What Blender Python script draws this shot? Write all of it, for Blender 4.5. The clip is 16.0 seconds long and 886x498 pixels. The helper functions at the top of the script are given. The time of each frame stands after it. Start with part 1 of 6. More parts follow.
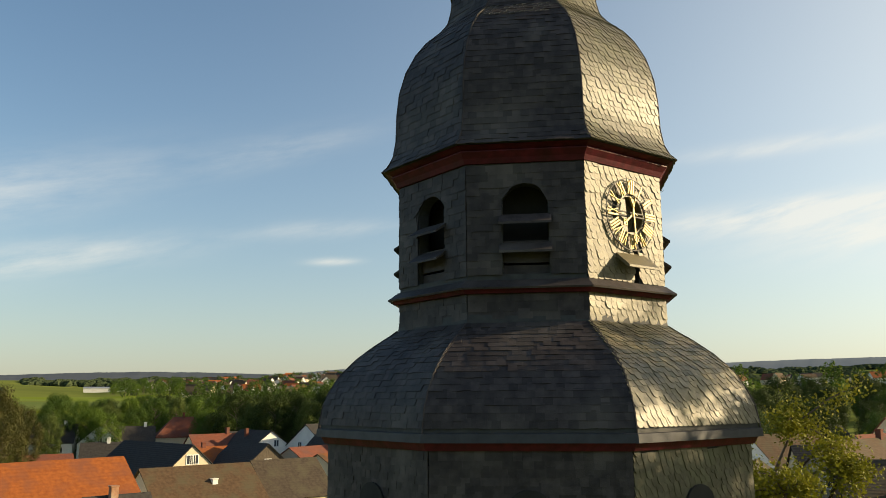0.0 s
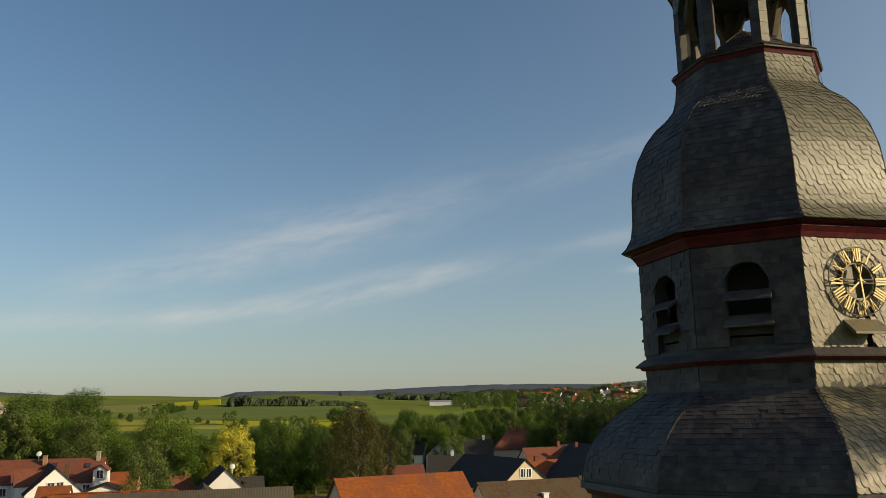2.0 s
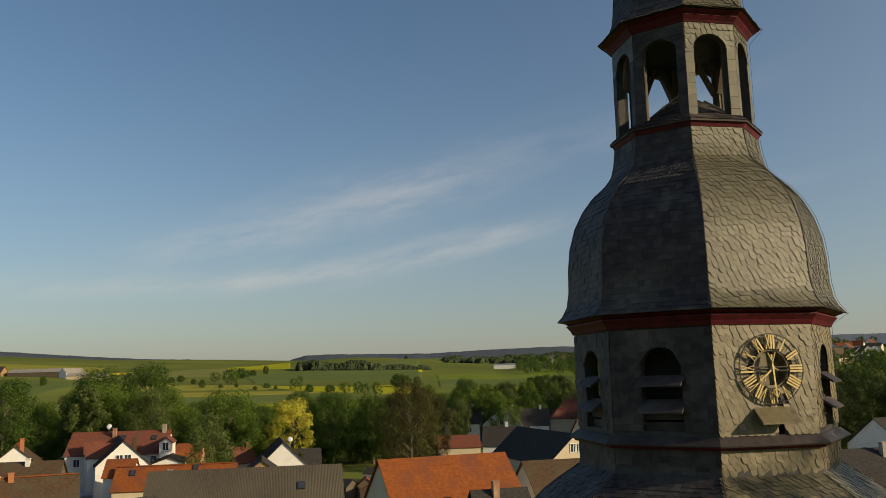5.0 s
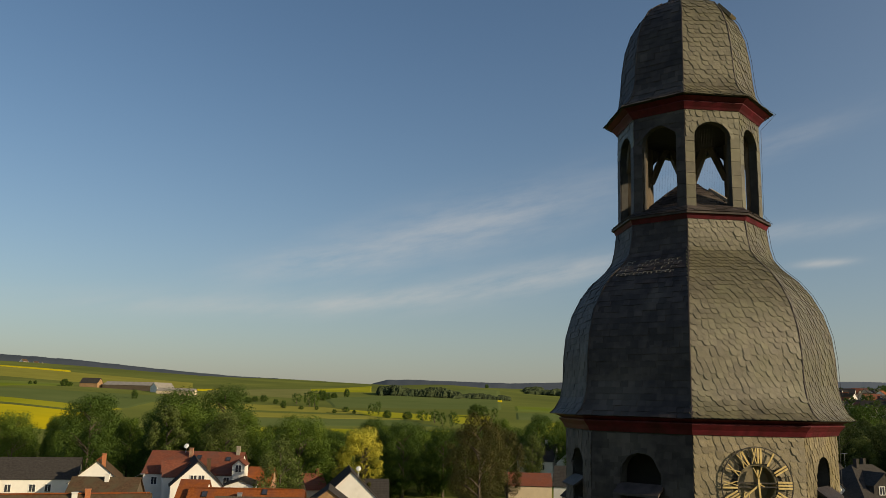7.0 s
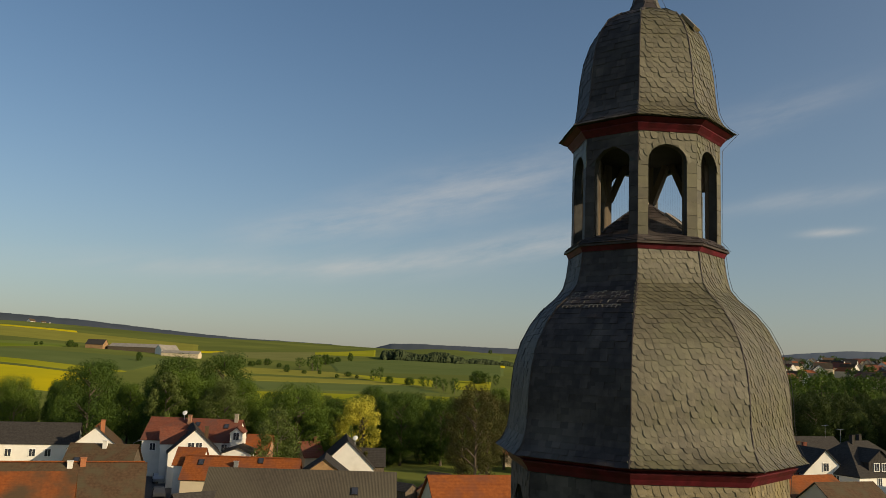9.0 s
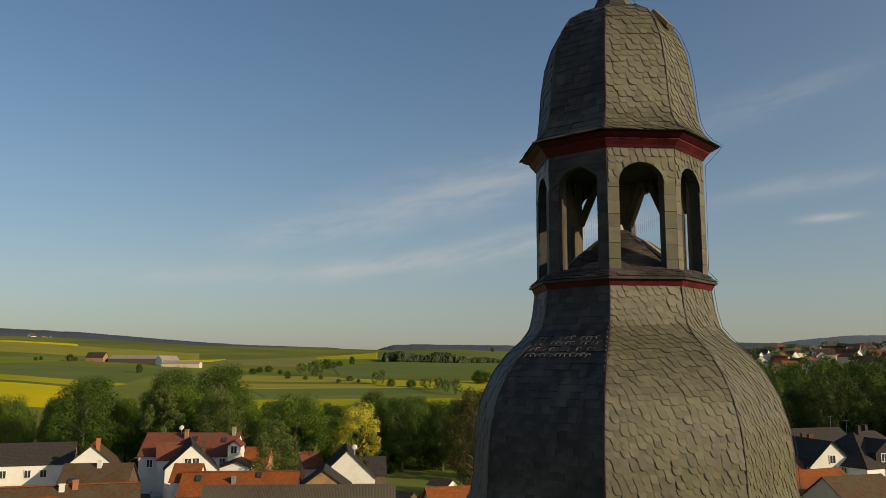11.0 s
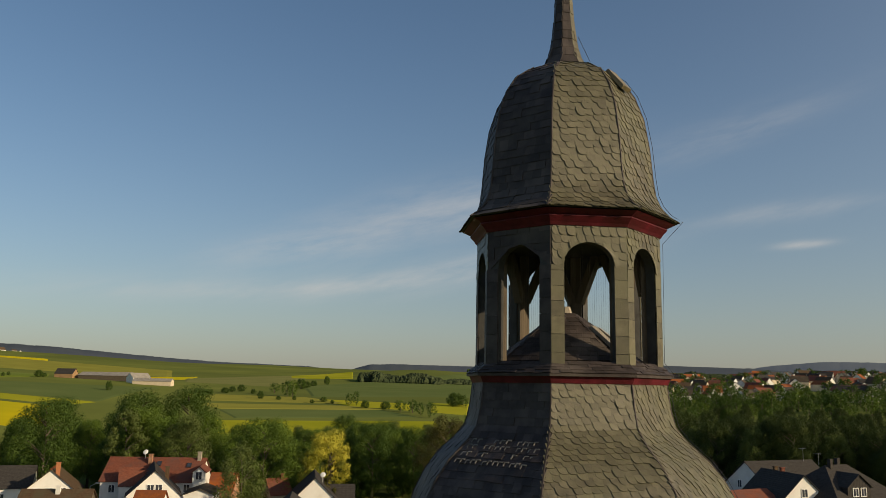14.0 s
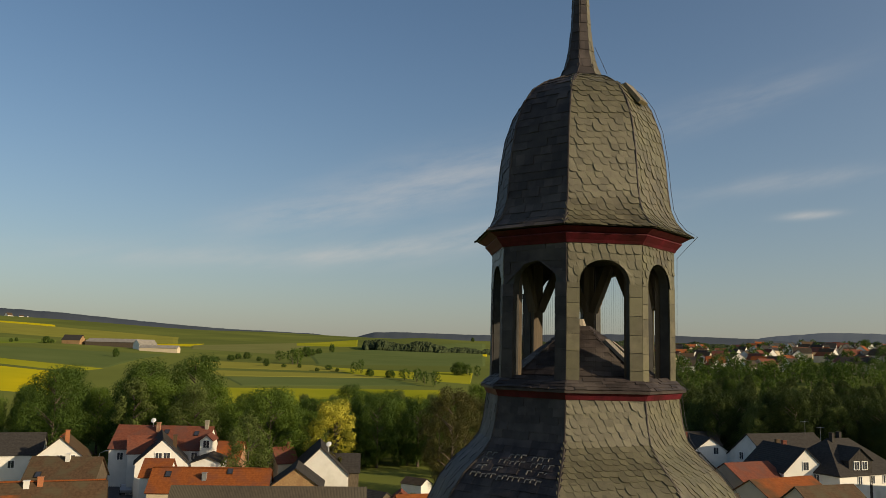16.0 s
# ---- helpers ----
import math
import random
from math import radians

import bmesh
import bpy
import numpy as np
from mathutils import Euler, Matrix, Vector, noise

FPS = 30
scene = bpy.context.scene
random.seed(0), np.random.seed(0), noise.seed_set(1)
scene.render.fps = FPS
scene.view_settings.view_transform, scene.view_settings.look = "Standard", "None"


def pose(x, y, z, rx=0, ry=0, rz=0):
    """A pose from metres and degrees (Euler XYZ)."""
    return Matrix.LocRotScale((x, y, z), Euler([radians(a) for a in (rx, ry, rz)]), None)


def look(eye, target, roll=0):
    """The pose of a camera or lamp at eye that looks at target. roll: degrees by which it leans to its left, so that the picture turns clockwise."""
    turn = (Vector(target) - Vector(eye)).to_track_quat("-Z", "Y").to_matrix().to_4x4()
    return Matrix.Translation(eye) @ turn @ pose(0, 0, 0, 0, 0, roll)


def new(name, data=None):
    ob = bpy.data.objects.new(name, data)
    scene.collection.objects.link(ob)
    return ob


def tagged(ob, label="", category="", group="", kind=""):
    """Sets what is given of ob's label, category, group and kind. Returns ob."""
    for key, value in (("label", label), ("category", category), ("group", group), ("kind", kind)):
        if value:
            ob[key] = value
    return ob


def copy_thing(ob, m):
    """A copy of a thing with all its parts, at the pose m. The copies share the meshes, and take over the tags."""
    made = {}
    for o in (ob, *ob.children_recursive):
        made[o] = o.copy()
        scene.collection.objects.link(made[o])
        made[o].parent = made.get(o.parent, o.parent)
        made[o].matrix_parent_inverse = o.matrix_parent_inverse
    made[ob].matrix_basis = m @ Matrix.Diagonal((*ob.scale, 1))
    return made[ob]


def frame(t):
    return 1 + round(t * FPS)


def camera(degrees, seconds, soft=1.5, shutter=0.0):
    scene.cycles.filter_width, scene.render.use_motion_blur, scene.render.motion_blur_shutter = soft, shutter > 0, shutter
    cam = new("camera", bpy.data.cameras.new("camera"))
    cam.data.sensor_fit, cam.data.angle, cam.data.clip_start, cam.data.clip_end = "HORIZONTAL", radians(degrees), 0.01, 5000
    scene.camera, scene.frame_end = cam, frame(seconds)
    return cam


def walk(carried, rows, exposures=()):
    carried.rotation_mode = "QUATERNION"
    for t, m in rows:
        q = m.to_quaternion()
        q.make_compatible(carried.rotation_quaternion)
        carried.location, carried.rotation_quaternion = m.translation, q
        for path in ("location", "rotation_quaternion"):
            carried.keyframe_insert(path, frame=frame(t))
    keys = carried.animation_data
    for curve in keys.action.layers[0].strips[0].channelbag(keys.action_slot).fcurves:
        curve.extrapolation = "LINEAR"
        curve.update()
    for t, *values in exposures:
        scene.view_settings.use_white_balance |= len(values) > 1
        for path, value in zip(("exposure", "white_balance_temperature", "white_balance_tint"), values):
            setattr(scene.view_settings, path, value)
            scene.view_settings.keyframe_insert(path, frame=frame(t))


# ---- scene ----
cam = camera(56.56, 16.0, soft=0.5)
PATH = [
    (0.0, pose(-4.898, -14.008, 14.994, 100.308, 0.391, -13.100)),
    (0.5, pose(-4.592, -14.402, 15.266, 99.796, 0.819, -11.060)),
    (1.0, pose(-4.339, -14.978, 15.519, 100.304, 2.154, -7.242)),
    (1.5, pose(-4.027, -15.918, 15.680, 100.225, 0.630, 2.951)),
    (2.0, pose(-3.717, -16.768, 15.864, 101.240, 1.159, 9.326)),
    (2.5, pose(-3.313, -16.982, 16.167, 101.082, 2.952, 8.029)),
    (3.0, pose(-2.774, -17.159, 16.562, 101.005, -2.546, 7.945)),
    (3.2, pose(-2.579, -17.158, 16.643, 101.224, -3.289, 8.555)),
    (5.3, pose(-0.707, -17.029, 18.097, 98.597, 1.570, 14.219)),
    (5.5, pose(-0.514, -17.028, 18.190, 98.977, -0.129, 15.221)),
    (6.0, pose(-0.039, -16.909, 18.385, 98.620, -1.692, 17.995)),
    (6.5, pose(0.404, -16.592, 18.699, 98.205, -2.977, 18.722)),
    (7.0, pose(0.797, -16.496, 19.039, 100.653, -1.473, 19.459)),
    (7.5, pose(1.118, -16.465, 19.391, 99.082, -0.677, 19.172)),
    (8.0, pose(1.428, -16.187, 19.739, 101.378, -2.651, 18.656)),
    (8.5, pose(1.572, -15.951, 20.078, 97.862, -2.379, 19.051)),
    (8.7, pose(1.634, -15.808, 20.166, 98.195, -2.601, 19.485)),
    (10.8, pose(1.801, -13.713, 21.186, 97.572, 0.586, 19.757)),
    (11.0, pose(1.850, -13.503, 21.257, 98.126, -0.104, 19.971)),
    (11.5, pose(1.962, -12.957, 21.464, 98.783, -2.336, 19.992)),
    (12.0, pose(2.034, -12.502, 21.655, 98.577, -2.225, 19.747)),
    (12.5, pose(2.083, -12.233, 21.859, 98.047, -2.276, 19.550)),
    (13.0, pose(2.100, -12.145, 22.027, 97.746, -2.141, 19.876)),
    (13.5, pose(2.112, -12.090, 22.188, 99.909, -2.487, 19.615)),
    (14.0, pose(2.107, -12.041, 22.367, 99.516, -0.955, 18.349)),
    (14.5, pose(2.096, -12.006, 22.521, 99.270, -1.338, 17.942)),
    (15.0, pose(2.074, -12.022, 22.656, 99.396, -1.966, 18.026)),
    (15.5, pose(2.041, -12.093, 22.783, 97.807, -1.461, 18.121)),
    (16.0, pose(2.004, -12.288, 22.985, 97.321, -1.357, 18.623)),
]
walk(cam, PATH, exposures=[(0.0, 0.74, 6850, 4), (0.5, 0.56, 6800, 4), (1.0, 0.46, 6700, 4.5), (2.0, 0.19, 6500, 5), (3.0, 0.05, 6500, 6), (5.5, 0.02, 6500, 7.5), (8.0, -0.02, 6500, 8), (16.0, -0.02, 6500, 8.5)])

# ---- sky and sun ----
SUN_AZ, SUN_EL = 98.0, 19.0      # degrees clockwise from +y, and above the horizon
world = bpy.data.worlds.new("sky")
scene.world = world
world.use_nodes = True
wn, wl = world.node_tree.nodes, world.node_tree.links
wn.clear()
w_out = wn.new("ShaderNodeOutputWorld")
w_bg = wn.new("ShaderNodeBackground")
w_sky = wn.new("ShaderNodeTexSky")
w_sky.sky_type, w_sky.sun_disc = "NISHITA", False
w_sky.sun_elevation, w_sky.sun_rotation = radians(SUN_EL), radians(SUN_AZ)
w_sky.altitude, w_sky.air_density, w_sky.dust_density, w_sky.ozone_density = 250, 1.0, 0.8, 1.8
w_bg.inputs["Strength"].default_value = 0.098


def wmath(op, a, b=None, c=None):
    n = wn.new("ShaderNodeMath")
    n.operation = op
    for i, v in enumerate((a, b, c)):
        if v is None:
            continue
        if isinstance(v, (int, float)):
            n.inputs[i].default_value = v
        else:
            wl.new(v, n.inputs[i])
    return n.outputs[0]


w_tc = wn.new("ShaderNodeTexCoord")
w_sep = wn.new("ShaderNodeSeparateXYZ")
wl.new(w_tc.outputs["Generated"], w_sep.inputs[0])
w_az = wmath("ARCTAN2", w_sep.outputs[0], w_sep.outputs[1])
w_el = wmath("ARCSINE", w_sep.outputs[2])


def streak(az, el, half_len, half_wid, slope):
    """A soft band of thin high cloud about a direction in the sky (degrees)."""
    du = wmath("SUBTRACT", w_az, radians(az))
    dv = wmath("SUBTRACT", wmath("SUBTRACT", w_el, radians(el)), wmath("MULTIPLY", du, slope))
    a = wmath("POWER", wmath("DIVIDE", du, radians(half_len)), 2.0)
    b = wmath("POWER", wmath("DIVIDE", dv, radians(half_wid)), 2.0)
    return wmath("EXPONENT", wmath("MULTIPLY", wmath("ADD", a, b), -1.0))


w_comb = wn.new("ShaderNodeCombineXYZ")
wl.new(wmath("MULTIPLY", w_az, 9.0), w_comb.inputs[0])
wl.new(wmath("MULTIPLY", wmath("SUBTRACT", w_el, wmath("MULTIPLY", w_az, 0.21)), 40.0), w_comb.inputs[1])
w_noise = wn.new("ShaderNodeTexNoise")
wl.new(w_comb.outputs[0], w_noise.inputs["Vector"])
w_noise.inputs["Scale"].default_value = 1.0
w_noise.inputs["Detail"].default_value = 6.0
w_noise.inputs["Roughness"].default_value = 0.62
CLOUDS = ((-19, 12.0, 11, 1.9, 0.25, 0.66), (-29, 9.3, 5, 0.8, 0.15, 0.4), (2, 17.0, 6, 1.0, 0.25, 0.3), (-13, 8.8, 8.0, 1.0, 0.17, 0.78),
          (-23, 7.2, 6, 0.6, 0.12, 0.5), (5.4, 9.4, 1.6, 0.25, 0.03, 0.9), (5, 11.6, 5, 0.6, 0.08, 0.45), (-34, 6.2, 12, 0.8, 0.03, 0.45),
          (37, 16.0, 7, 0.5, 0.02, 0.8), (36, 11.7, 7, 0.8, 0.05, 1.6), (44, 10.2, 9, 1.7, 0.0, 1.5))
w_sum = None
for az, el, hl, hw, sl, amt in CLOUDS:
    one = wmath("MULTIPLY", streak(az, el, hl, hw, sl), amt)
    w_sum = one if w_sum is None else wmath("ADD", w_sum, one)
w_wisp = wmath("MULTIPLY", wmath("SUBTRACT", w_noise.outputs[0], 0.26), 1.6)
w_fac = wn.new("ShaderNodeClamp")
w_fac.inputs["Max"].default_value = 0.62
wl.new(wmath("MULTIPLY", w_sum, w_wisp), w_fac.inputs[0])
w_mix = wn.new("ShaderNodeMix")
w_mix.data_type = "RGBA"
wl.new(w_fac.outputs[0], w_mix.inputs["Factor"])
w_mix.inputs["B"].default_value = (6.0, 5.7, 5.4, 1.0)
w_haze = wn.new("ShaderNodeMix")            # pale ground haze low over the horizon
w_haze.data_type = "RGBA"
w_low = wmath("MULTIPLY", wmath("EXPONENT", wmath("MULTIPLY", wmath("ABSOLUTE", w_el), -8.0)), 0.72)
w_glow = wmath("MULTIPLY", streak(SUN_AZ, SUN_EL, 50, 26, 0.0), 0.93)     # bright sky round the sun
wl.new(w_low, w_haze.inputs["Factor"])
w_shine = wn.new("ShaderNodeMix")
w_shine.data_type = "RGBA"
wl.new(w_glow, w_shine.inputs["Factor"])
wl.new(w_haze.outputs["Result"], w_shine.inputs["A"])
w_shine.inputs["B"].default_value = (9.2, 8.4, 7.1, 1.0)
w_hsv = wn.new("ShaderNodeHueSaturation")
w_hsv.inputs["Hue"].default_value, w_hsv.inputs["Saturation"].default_value = 0.5, 1.07
wl.new(w_sky.outputs[0], w_hsv.inputs["Color"])
wl.new(w_hsv.outputs[0], w_haze.inputs["A"])
w_haze.inputs["B"].default_value = (2.75, 2.62, 2.58, 1.0)
wl.new(w_shine.outputs["Result"], w_mix.inputs["A"])
wl.new(w_mix.outputs["Result"], w_bg.inputs["Color"])
wl.new(w_bg.outputs[0], w_out.inputs["Surface"])

sun = new("sun", bpy.data.lights.new("sun", "SUN"))
sun.data.energy, sun.data.angle, sun.data.color = 5.0, radians(0.5), (1.0, 0.78, 0.50)
s_az, s_el = radians(SUN_AZ), radians(SUN_EL)
SUN_DIR = Vector((math.sin(s_az) * math.cos(s_el), math.cos(s_az) * math.cos(s_el), math.sin(s_el)))
sun.matrix_world = look(SUN_DIR * 300, (0, 0, 0))


# ---- materials ----
def mat(name, c1, c2, scale=4.0, rough=0.7, metal=0.0, bump=0.0, bscale=30.0, vary=0.0, c3=None, c3scale=0.6, c3at=0.55, stretch=(1, 1, 1), spec=0.5, wave=None):
    """A node material: two colours in fine noise, an optional third in large patches, a random shift per piece, fine relief."""
    m = bpy.data.materials.new(name)
    m.use_nodes = True
    nt = m.node_tree
    n, l = nt.nodes, nt.links
    bsdf = n["Principled BSDF"]
    bsdf.inputs["Roughness"].default_value = rough
    bsdf.inputs["Metallic"].default_value = metal
    bsdf.inputs["Specular IOR Level"].default_value = spec
    tc = n.new("ShaderNodeTexCoord")
    mp = n.new("ShaderNodeMapping")
    mp.inputs["Scale"].default_value = stretch
    l.new(tc.outputs["Object"], mp.inputs[0])
    geo = n.new("ShaderNodeNewGeometry")
    info = n.new("ShaderNodeObjectInfo")
    rnd = n.new("ShaderNodeMath")
    rnd.operation = "ADD"
    l.new(geo.outputs["Random Per Island"], rnd.inputs[0])
    l.new(info.outputs["Random"], rnd.inputs[1])
    frac = n.new("ShaderNodeMath")
    frac.operation = "FRACT"
    l.new(rnd.outputs[0], frac.inputs[0])
    nz = n.new("ShaderNodeTexNoise")
    nz.inputs["Scale"].default_value, nz.inputs["Detail"].default_value = scale, 6.0
    l.new(mp.outputs[0], nz.inputs["Vector"])
    ramp = n.new("ShaderNodeMapRange")
    ramp.inputs[1].default_value, ramp.inputs[2].default_value = 0.3, 0.7
    l.new(nz.outputs[0], ramp.inputs[0])
    mix = n.new("ShaderNodeMix")
    mix.data_type = "RGBA"
    mix.inputs["A"].default_value, mix.inputs["B"].default_value = (*c1, 1), (*c2, 1)
    l.new(ramp.outputs[0], mix.inputs["Factor"])
    col = mix.outputs["Result"]
    if c3:
        nb = n.new("ShaderNodeTexNoise")
        nb.inputs["Scale"].default_value, nb.inputs["Detail"].default_value = c3scale, 5.0
        l.new(mp.outputs[0], nb.inputs["Vector"])
        rb = n.new("ShaderNodeMapRange")
        rb.inputs[1].default_value, rb.inputs[2].default_value = c3at - 0.1, c3at + 0.12
        l.new(nb.outputs[0], rb.inputs[0])
        mb = n.new("ShaderNodeMix")
        mb.data_type = "RGBA"
        l.new(rb.outputs[0], mb.inputs["Factor"])
        l.new(col, mb.inputs["A"])
        mb.inputs["B"].default_value = (*c3, 1)
        col = mb.outputs["Result"]
    if vary:
        vr = n.new("ShaderNodeMapRange")
        vr.inputs[3].default_value, vr.inputs[4].default_value = 1 - vary, 1 + vary
        l.new(frac.outputs[0], vr.inputs[0])
        hs = n.new("ShaderNodeHueSaturation")
        l.new(vr.outputs[0], hs.inputs["Value"])
        l.new(col, hs.inputs["Color"])
        col = hs.outputs[0]
    l.new(col, bsdf.inputs["Base Color"])
    if bump:
        nf = n.new("ShaderNodeTexNoise")
        nf.inputs["Scale"].default_value, nf.inputs["Detail"].default_value = bscale, 4.0
        l.new(mp.outputs[0], nf.inputs["Vector"])
        hgt = nf.outputs[0]
        if wave:
            wv = n.new("ShaderNodeTexWave")
            wv.bands_direction = wave[0]
            wv.inputs["Scale"].default_value = wave[1]
            wv.inputs["Distortion"].default_value = 0.6
            l.new(tc.outputs["Object"], wv.inputs["Vector"])
            ad = n.new("ShaderNodeMath")
            ad.operation = "MULTIPLY_ADD"
            ad.inputs[1].default_value = 1.5
            l.new(wv.outputs["Fac"], ad.inputs[0])
            l.new(hgt, ad.inputs[2])
            hgt = ad.outputs[0]
        bp = n.new("ShaderNodeBump")
        bp.inputs["Strength"].default_value, bp.inputs["Distance"].default_value = bump, 0.02
        l.new(hgt, bp.inputs["Height"])
        l.new(bp.outputs[0], bsdf.inputs["Normal"])
    return m


def leaf_material(name, c1, c2):
    """Foliage: leaves that vary one from the next and let part of the light through."""
    m = mat(name, c1, c2, 0.35, 0.6, vary=0.12, spec=0.12)
    n, l = m.node_tree.nodes, m.node_tree.links
    bsdf = n["Principled BSDF"]
    tr = n.new("ShaderNodeBsdfTranslucent")
    l.new(bsdf.inputs["Base Color"].links[0].from_socket, tr.inputs["Color"])
    mx = n.new("ShaderNodeMixShader")
    mx.inputs[0].default_value = 0.25
    l.new(bsdf.outputs[0], mx.inputs[1])
    l.new(tr.outputs[0], mx.inputs[2])
    l.new(mx.outputs[0], n["Material Output"].inputs["Surface"])
    return m


SLATE_MOSS = mat("mossy_slate", (0.064, 0.057, 0.035), (0.122, 0.109, 0.069), 9, 0.47, bump=0.2, bscale=60, vary=0.22, c3=(0.10, 0.095, 0.052), c3scale=1.6, c3at=0.50, spec=0.45)
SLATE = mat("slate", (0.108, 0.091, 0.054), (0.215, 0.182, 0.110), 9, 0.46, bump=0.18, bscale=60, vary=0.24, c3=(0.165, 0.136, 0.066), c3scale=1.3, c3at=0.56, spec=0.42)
# Dark slate, also laid on sun-averted faces with their shade in the colour
SLATE_DARK = mat("dark_slate_and_shade_side", (0.028, 0.0225, 0.0225), (0.058, 0.0465, 0.044), 7, 0.62, bump=0.2, bscale=50, vary=0.32, c3=(0.088, 0.075, 0.066), c3scale=1.1, c3at=0.60, spec=0.3)
SLATE_BED = mat("slate_underlay", (0.025, 0.025, 0.025), (0.05, 0.05, 0.047), 6, 0.7, bump=0.2)
LEAD = mat("lead_flashing", (0.024, 0.024, 0.028), (0.044, 0.045, 0.052), 5, 0.62, bump=0.2, bscale=12)
RED = mat("red_paint", (0.058, 0.006, 0.012), (0.115, 0.013, 0.021), 7, 0.55, bump=0.2, bscale=25, c3=(0.05, 0.008, 0.010), c3scale=2.5, spec=0.2)
TIMBER = mat("old_timber", (0.06, 0.045, 0.03), (0.13, 0.10, 0.065), 8, 0.8, bump=0.4, bscale=20, stretch=(1, 1, 0.2))
# Near-black colour supplies the shade inside openings and below the lantern ceiling
DARK = mat("interior_shade_black", (0.015, 0.014, 0.013), (0.03, 0.028, 0.025), 3, 0.95)
GOLD = mat("gilding", (0.62, 0.48, 0.20), (0.44, 0.33, 0.13), 14, 0.5, metal=0.25, bump=0.1)
IRON = mat("black_iron", (0.02, 0.02, 0.02), (0.04, 0.035, 0.03), 10, 0.6, metal=0.4)
ZINC = mat("zinc_sheet", (0.30, 0.31, 0.32), (0.38, 0.39, 0.40), 5, 0.45, metal=0.5)
STONE = mat("rubble_stone", (0.26, 0.23, 0.18), (0.36, 0.32, 0.26), 3, 0.9, bump=0.6, bscale=6)
PLASTER = mat("white_render", (0.66, 0.65, 0.61), (0.74, 0.73, 0.69), 0.8, 0.9, bump=0.15, bscale=30, c3=(0.55, 0.53, 0.48), c3scale=0.35, c3at=0.66)
CREAM = mat("cream_render", (0.52, 0.44, 0.31), (0.60, 0.51, 0.37), 0.8, 0.9, bump=0.15, c3=(0.5, 0.42, 0.3), c3scale=0.4, c3at=0.65)
BRICK = mat("brick_wall", (0.26, 0.13, 0.075), (0.36, 0.19, 0.11), 5, 0.9, bump=0.5, bscale=9, c3=(0.40, 0.30, 0.2), c3scale=0.8, c3at=0.62)
TILE_O = mat("orange_tiles", (0.19, 0.054, 0.014), (0.28, 0.088, 0.022), 3, 0.8, bump=0.5, bscale=8, vary=0.06, c3=(0.17, 0.06, 0.03), c3scale=0.5, spec=0.15, wave=("X", 1.1))
TILE_R = mat("red_brown_tiles", (0.130, 0.043, 0.026), (0.200, 0.070, 0.042), 3, 0.8, bump=0.5, bscale=8, vary=0.06, c3=(0.13, 0.06, 0.045), c3scale=0.5, spec=0.15, wave=("X", 1.1))
TILE_B = mat("brown_tiles", (0.066, 0.041, 0.023), (0.105, 0.067, 0.039), 3, 0.8, bump=0.5, bscale=8, vary=0.06, c3=(0.085, 0.07, 0.042), c3scale=0.5, spec=0.15, wave=("X", 1.1))
TILE_G = mat("weathered_grey_tiles", (0.044, 0.034, 0.025), (0.074, 0.058, 0.042), 3, 0.85, bump=0.5, bscale=8, vary=0.06, c3=(0.075, 0.064, 0.042), c3scale=0.5, spec=0.15, wave=("X", 1.1))
TILE_P = mat("patched_tiles", (0.19, 0.054, 0.014), (0.28, 0.086, 0.023), 3, 0.8, bump=0.5, bscale=8, vary=0.06, c3=(0.085, 0.055, 0.03), c3scale=0.22, c3at=0.5, spec=0.15, wave=("X", 1.1))
CORRUGATED = mat("ribbed_roof_sheets", (0.050, 0.040, 0.027), (0.074, 0.060, 0.040), 2, 0.85, bump=0.45, bscale=6, c3=(0.085, 0.074, 0.048), c3scale=0.10, c3at=0.55, wave=("Y", 1.9))
SANDBRICK = mat("tan_brick_wall", (0.27, 0.165, 0.075), (0.36, 0.23, 0.11), 4, 0.9, bump=0.5, bscale=9, c3=(0.22, 0.12, 0.06), c3scale=0.7, c3at=0.6)
CHIM_O = mat("orange_brick", (0.33, 0.12, 0.05), (0.42, 0.17, 0.07), 5, 0.9, bump=0.4, bscale=9)
TILE_D = mat("dark_slate_tiles", (0.034, 0.031, 0.029), (0.058, 0.054, 0.05), 3, 0.9, spec=0.1, bump=0.6, bscale=8, wave=("X", 1.1))
GLASS = mat("window_glass", (0.03, 0.035, 0.045), (0.05, 0.055, 0.07), 1, 0.12, spec=0.8)
FIBRE = mat("pale_fibre_cement", (0.22, 0.20, 0.17), (0.30, 0.28, 0.24), 0.5, 0.85, bump=0.4, bscale=6, wave=("Y", 0.9))
LIME_MORTAR = mat("lime_mortar", (0.11, 0.105, 0.095), (0.19, 0.18, 0.165), 12, 0.9, bump=0.4)
FRAME_W = mat("white_window_frame", (0.72, 0.72, 0.70), (0.8, 0.8, 0.78), 4, 0.5)
LEAF_A = leaf_material("leaves_fresh_green", (0.070, 0.118, 0.016), (0.118, 0.172, 0.025))
# Darker leaves for the eastern trees, their self-shade put into the colour
LEAF_D = leaf_material("leaves_shade_dark_green", (0.026, 0.043, 0.010), (0.048, 0.068, 0.014))
LEAF_L = leaf_material("leaves_lime_yellow", (0.16, 0.165, 0.016), (0.24, 0.235, 0.028))
LEAF_B = leaf_material("leaves_deep_green", (0.044, 0.080, 0.013), (0.074, 0.118, 0.020))
LEAF_C = leaf_material("leaves_grey_green", (0.080, 0.110, 0.026), (0.118, 0.148, 0.040))
LEAF_Y = leaf_material("leaves_yellow_green", (0.40, 0.37, 0.04), (0.52, 0.48, 0.06))
LEAF_P = leaf_material("pine_needles", (0.045, 0.052, 0.014), (0.09, 0.08, 0.024))
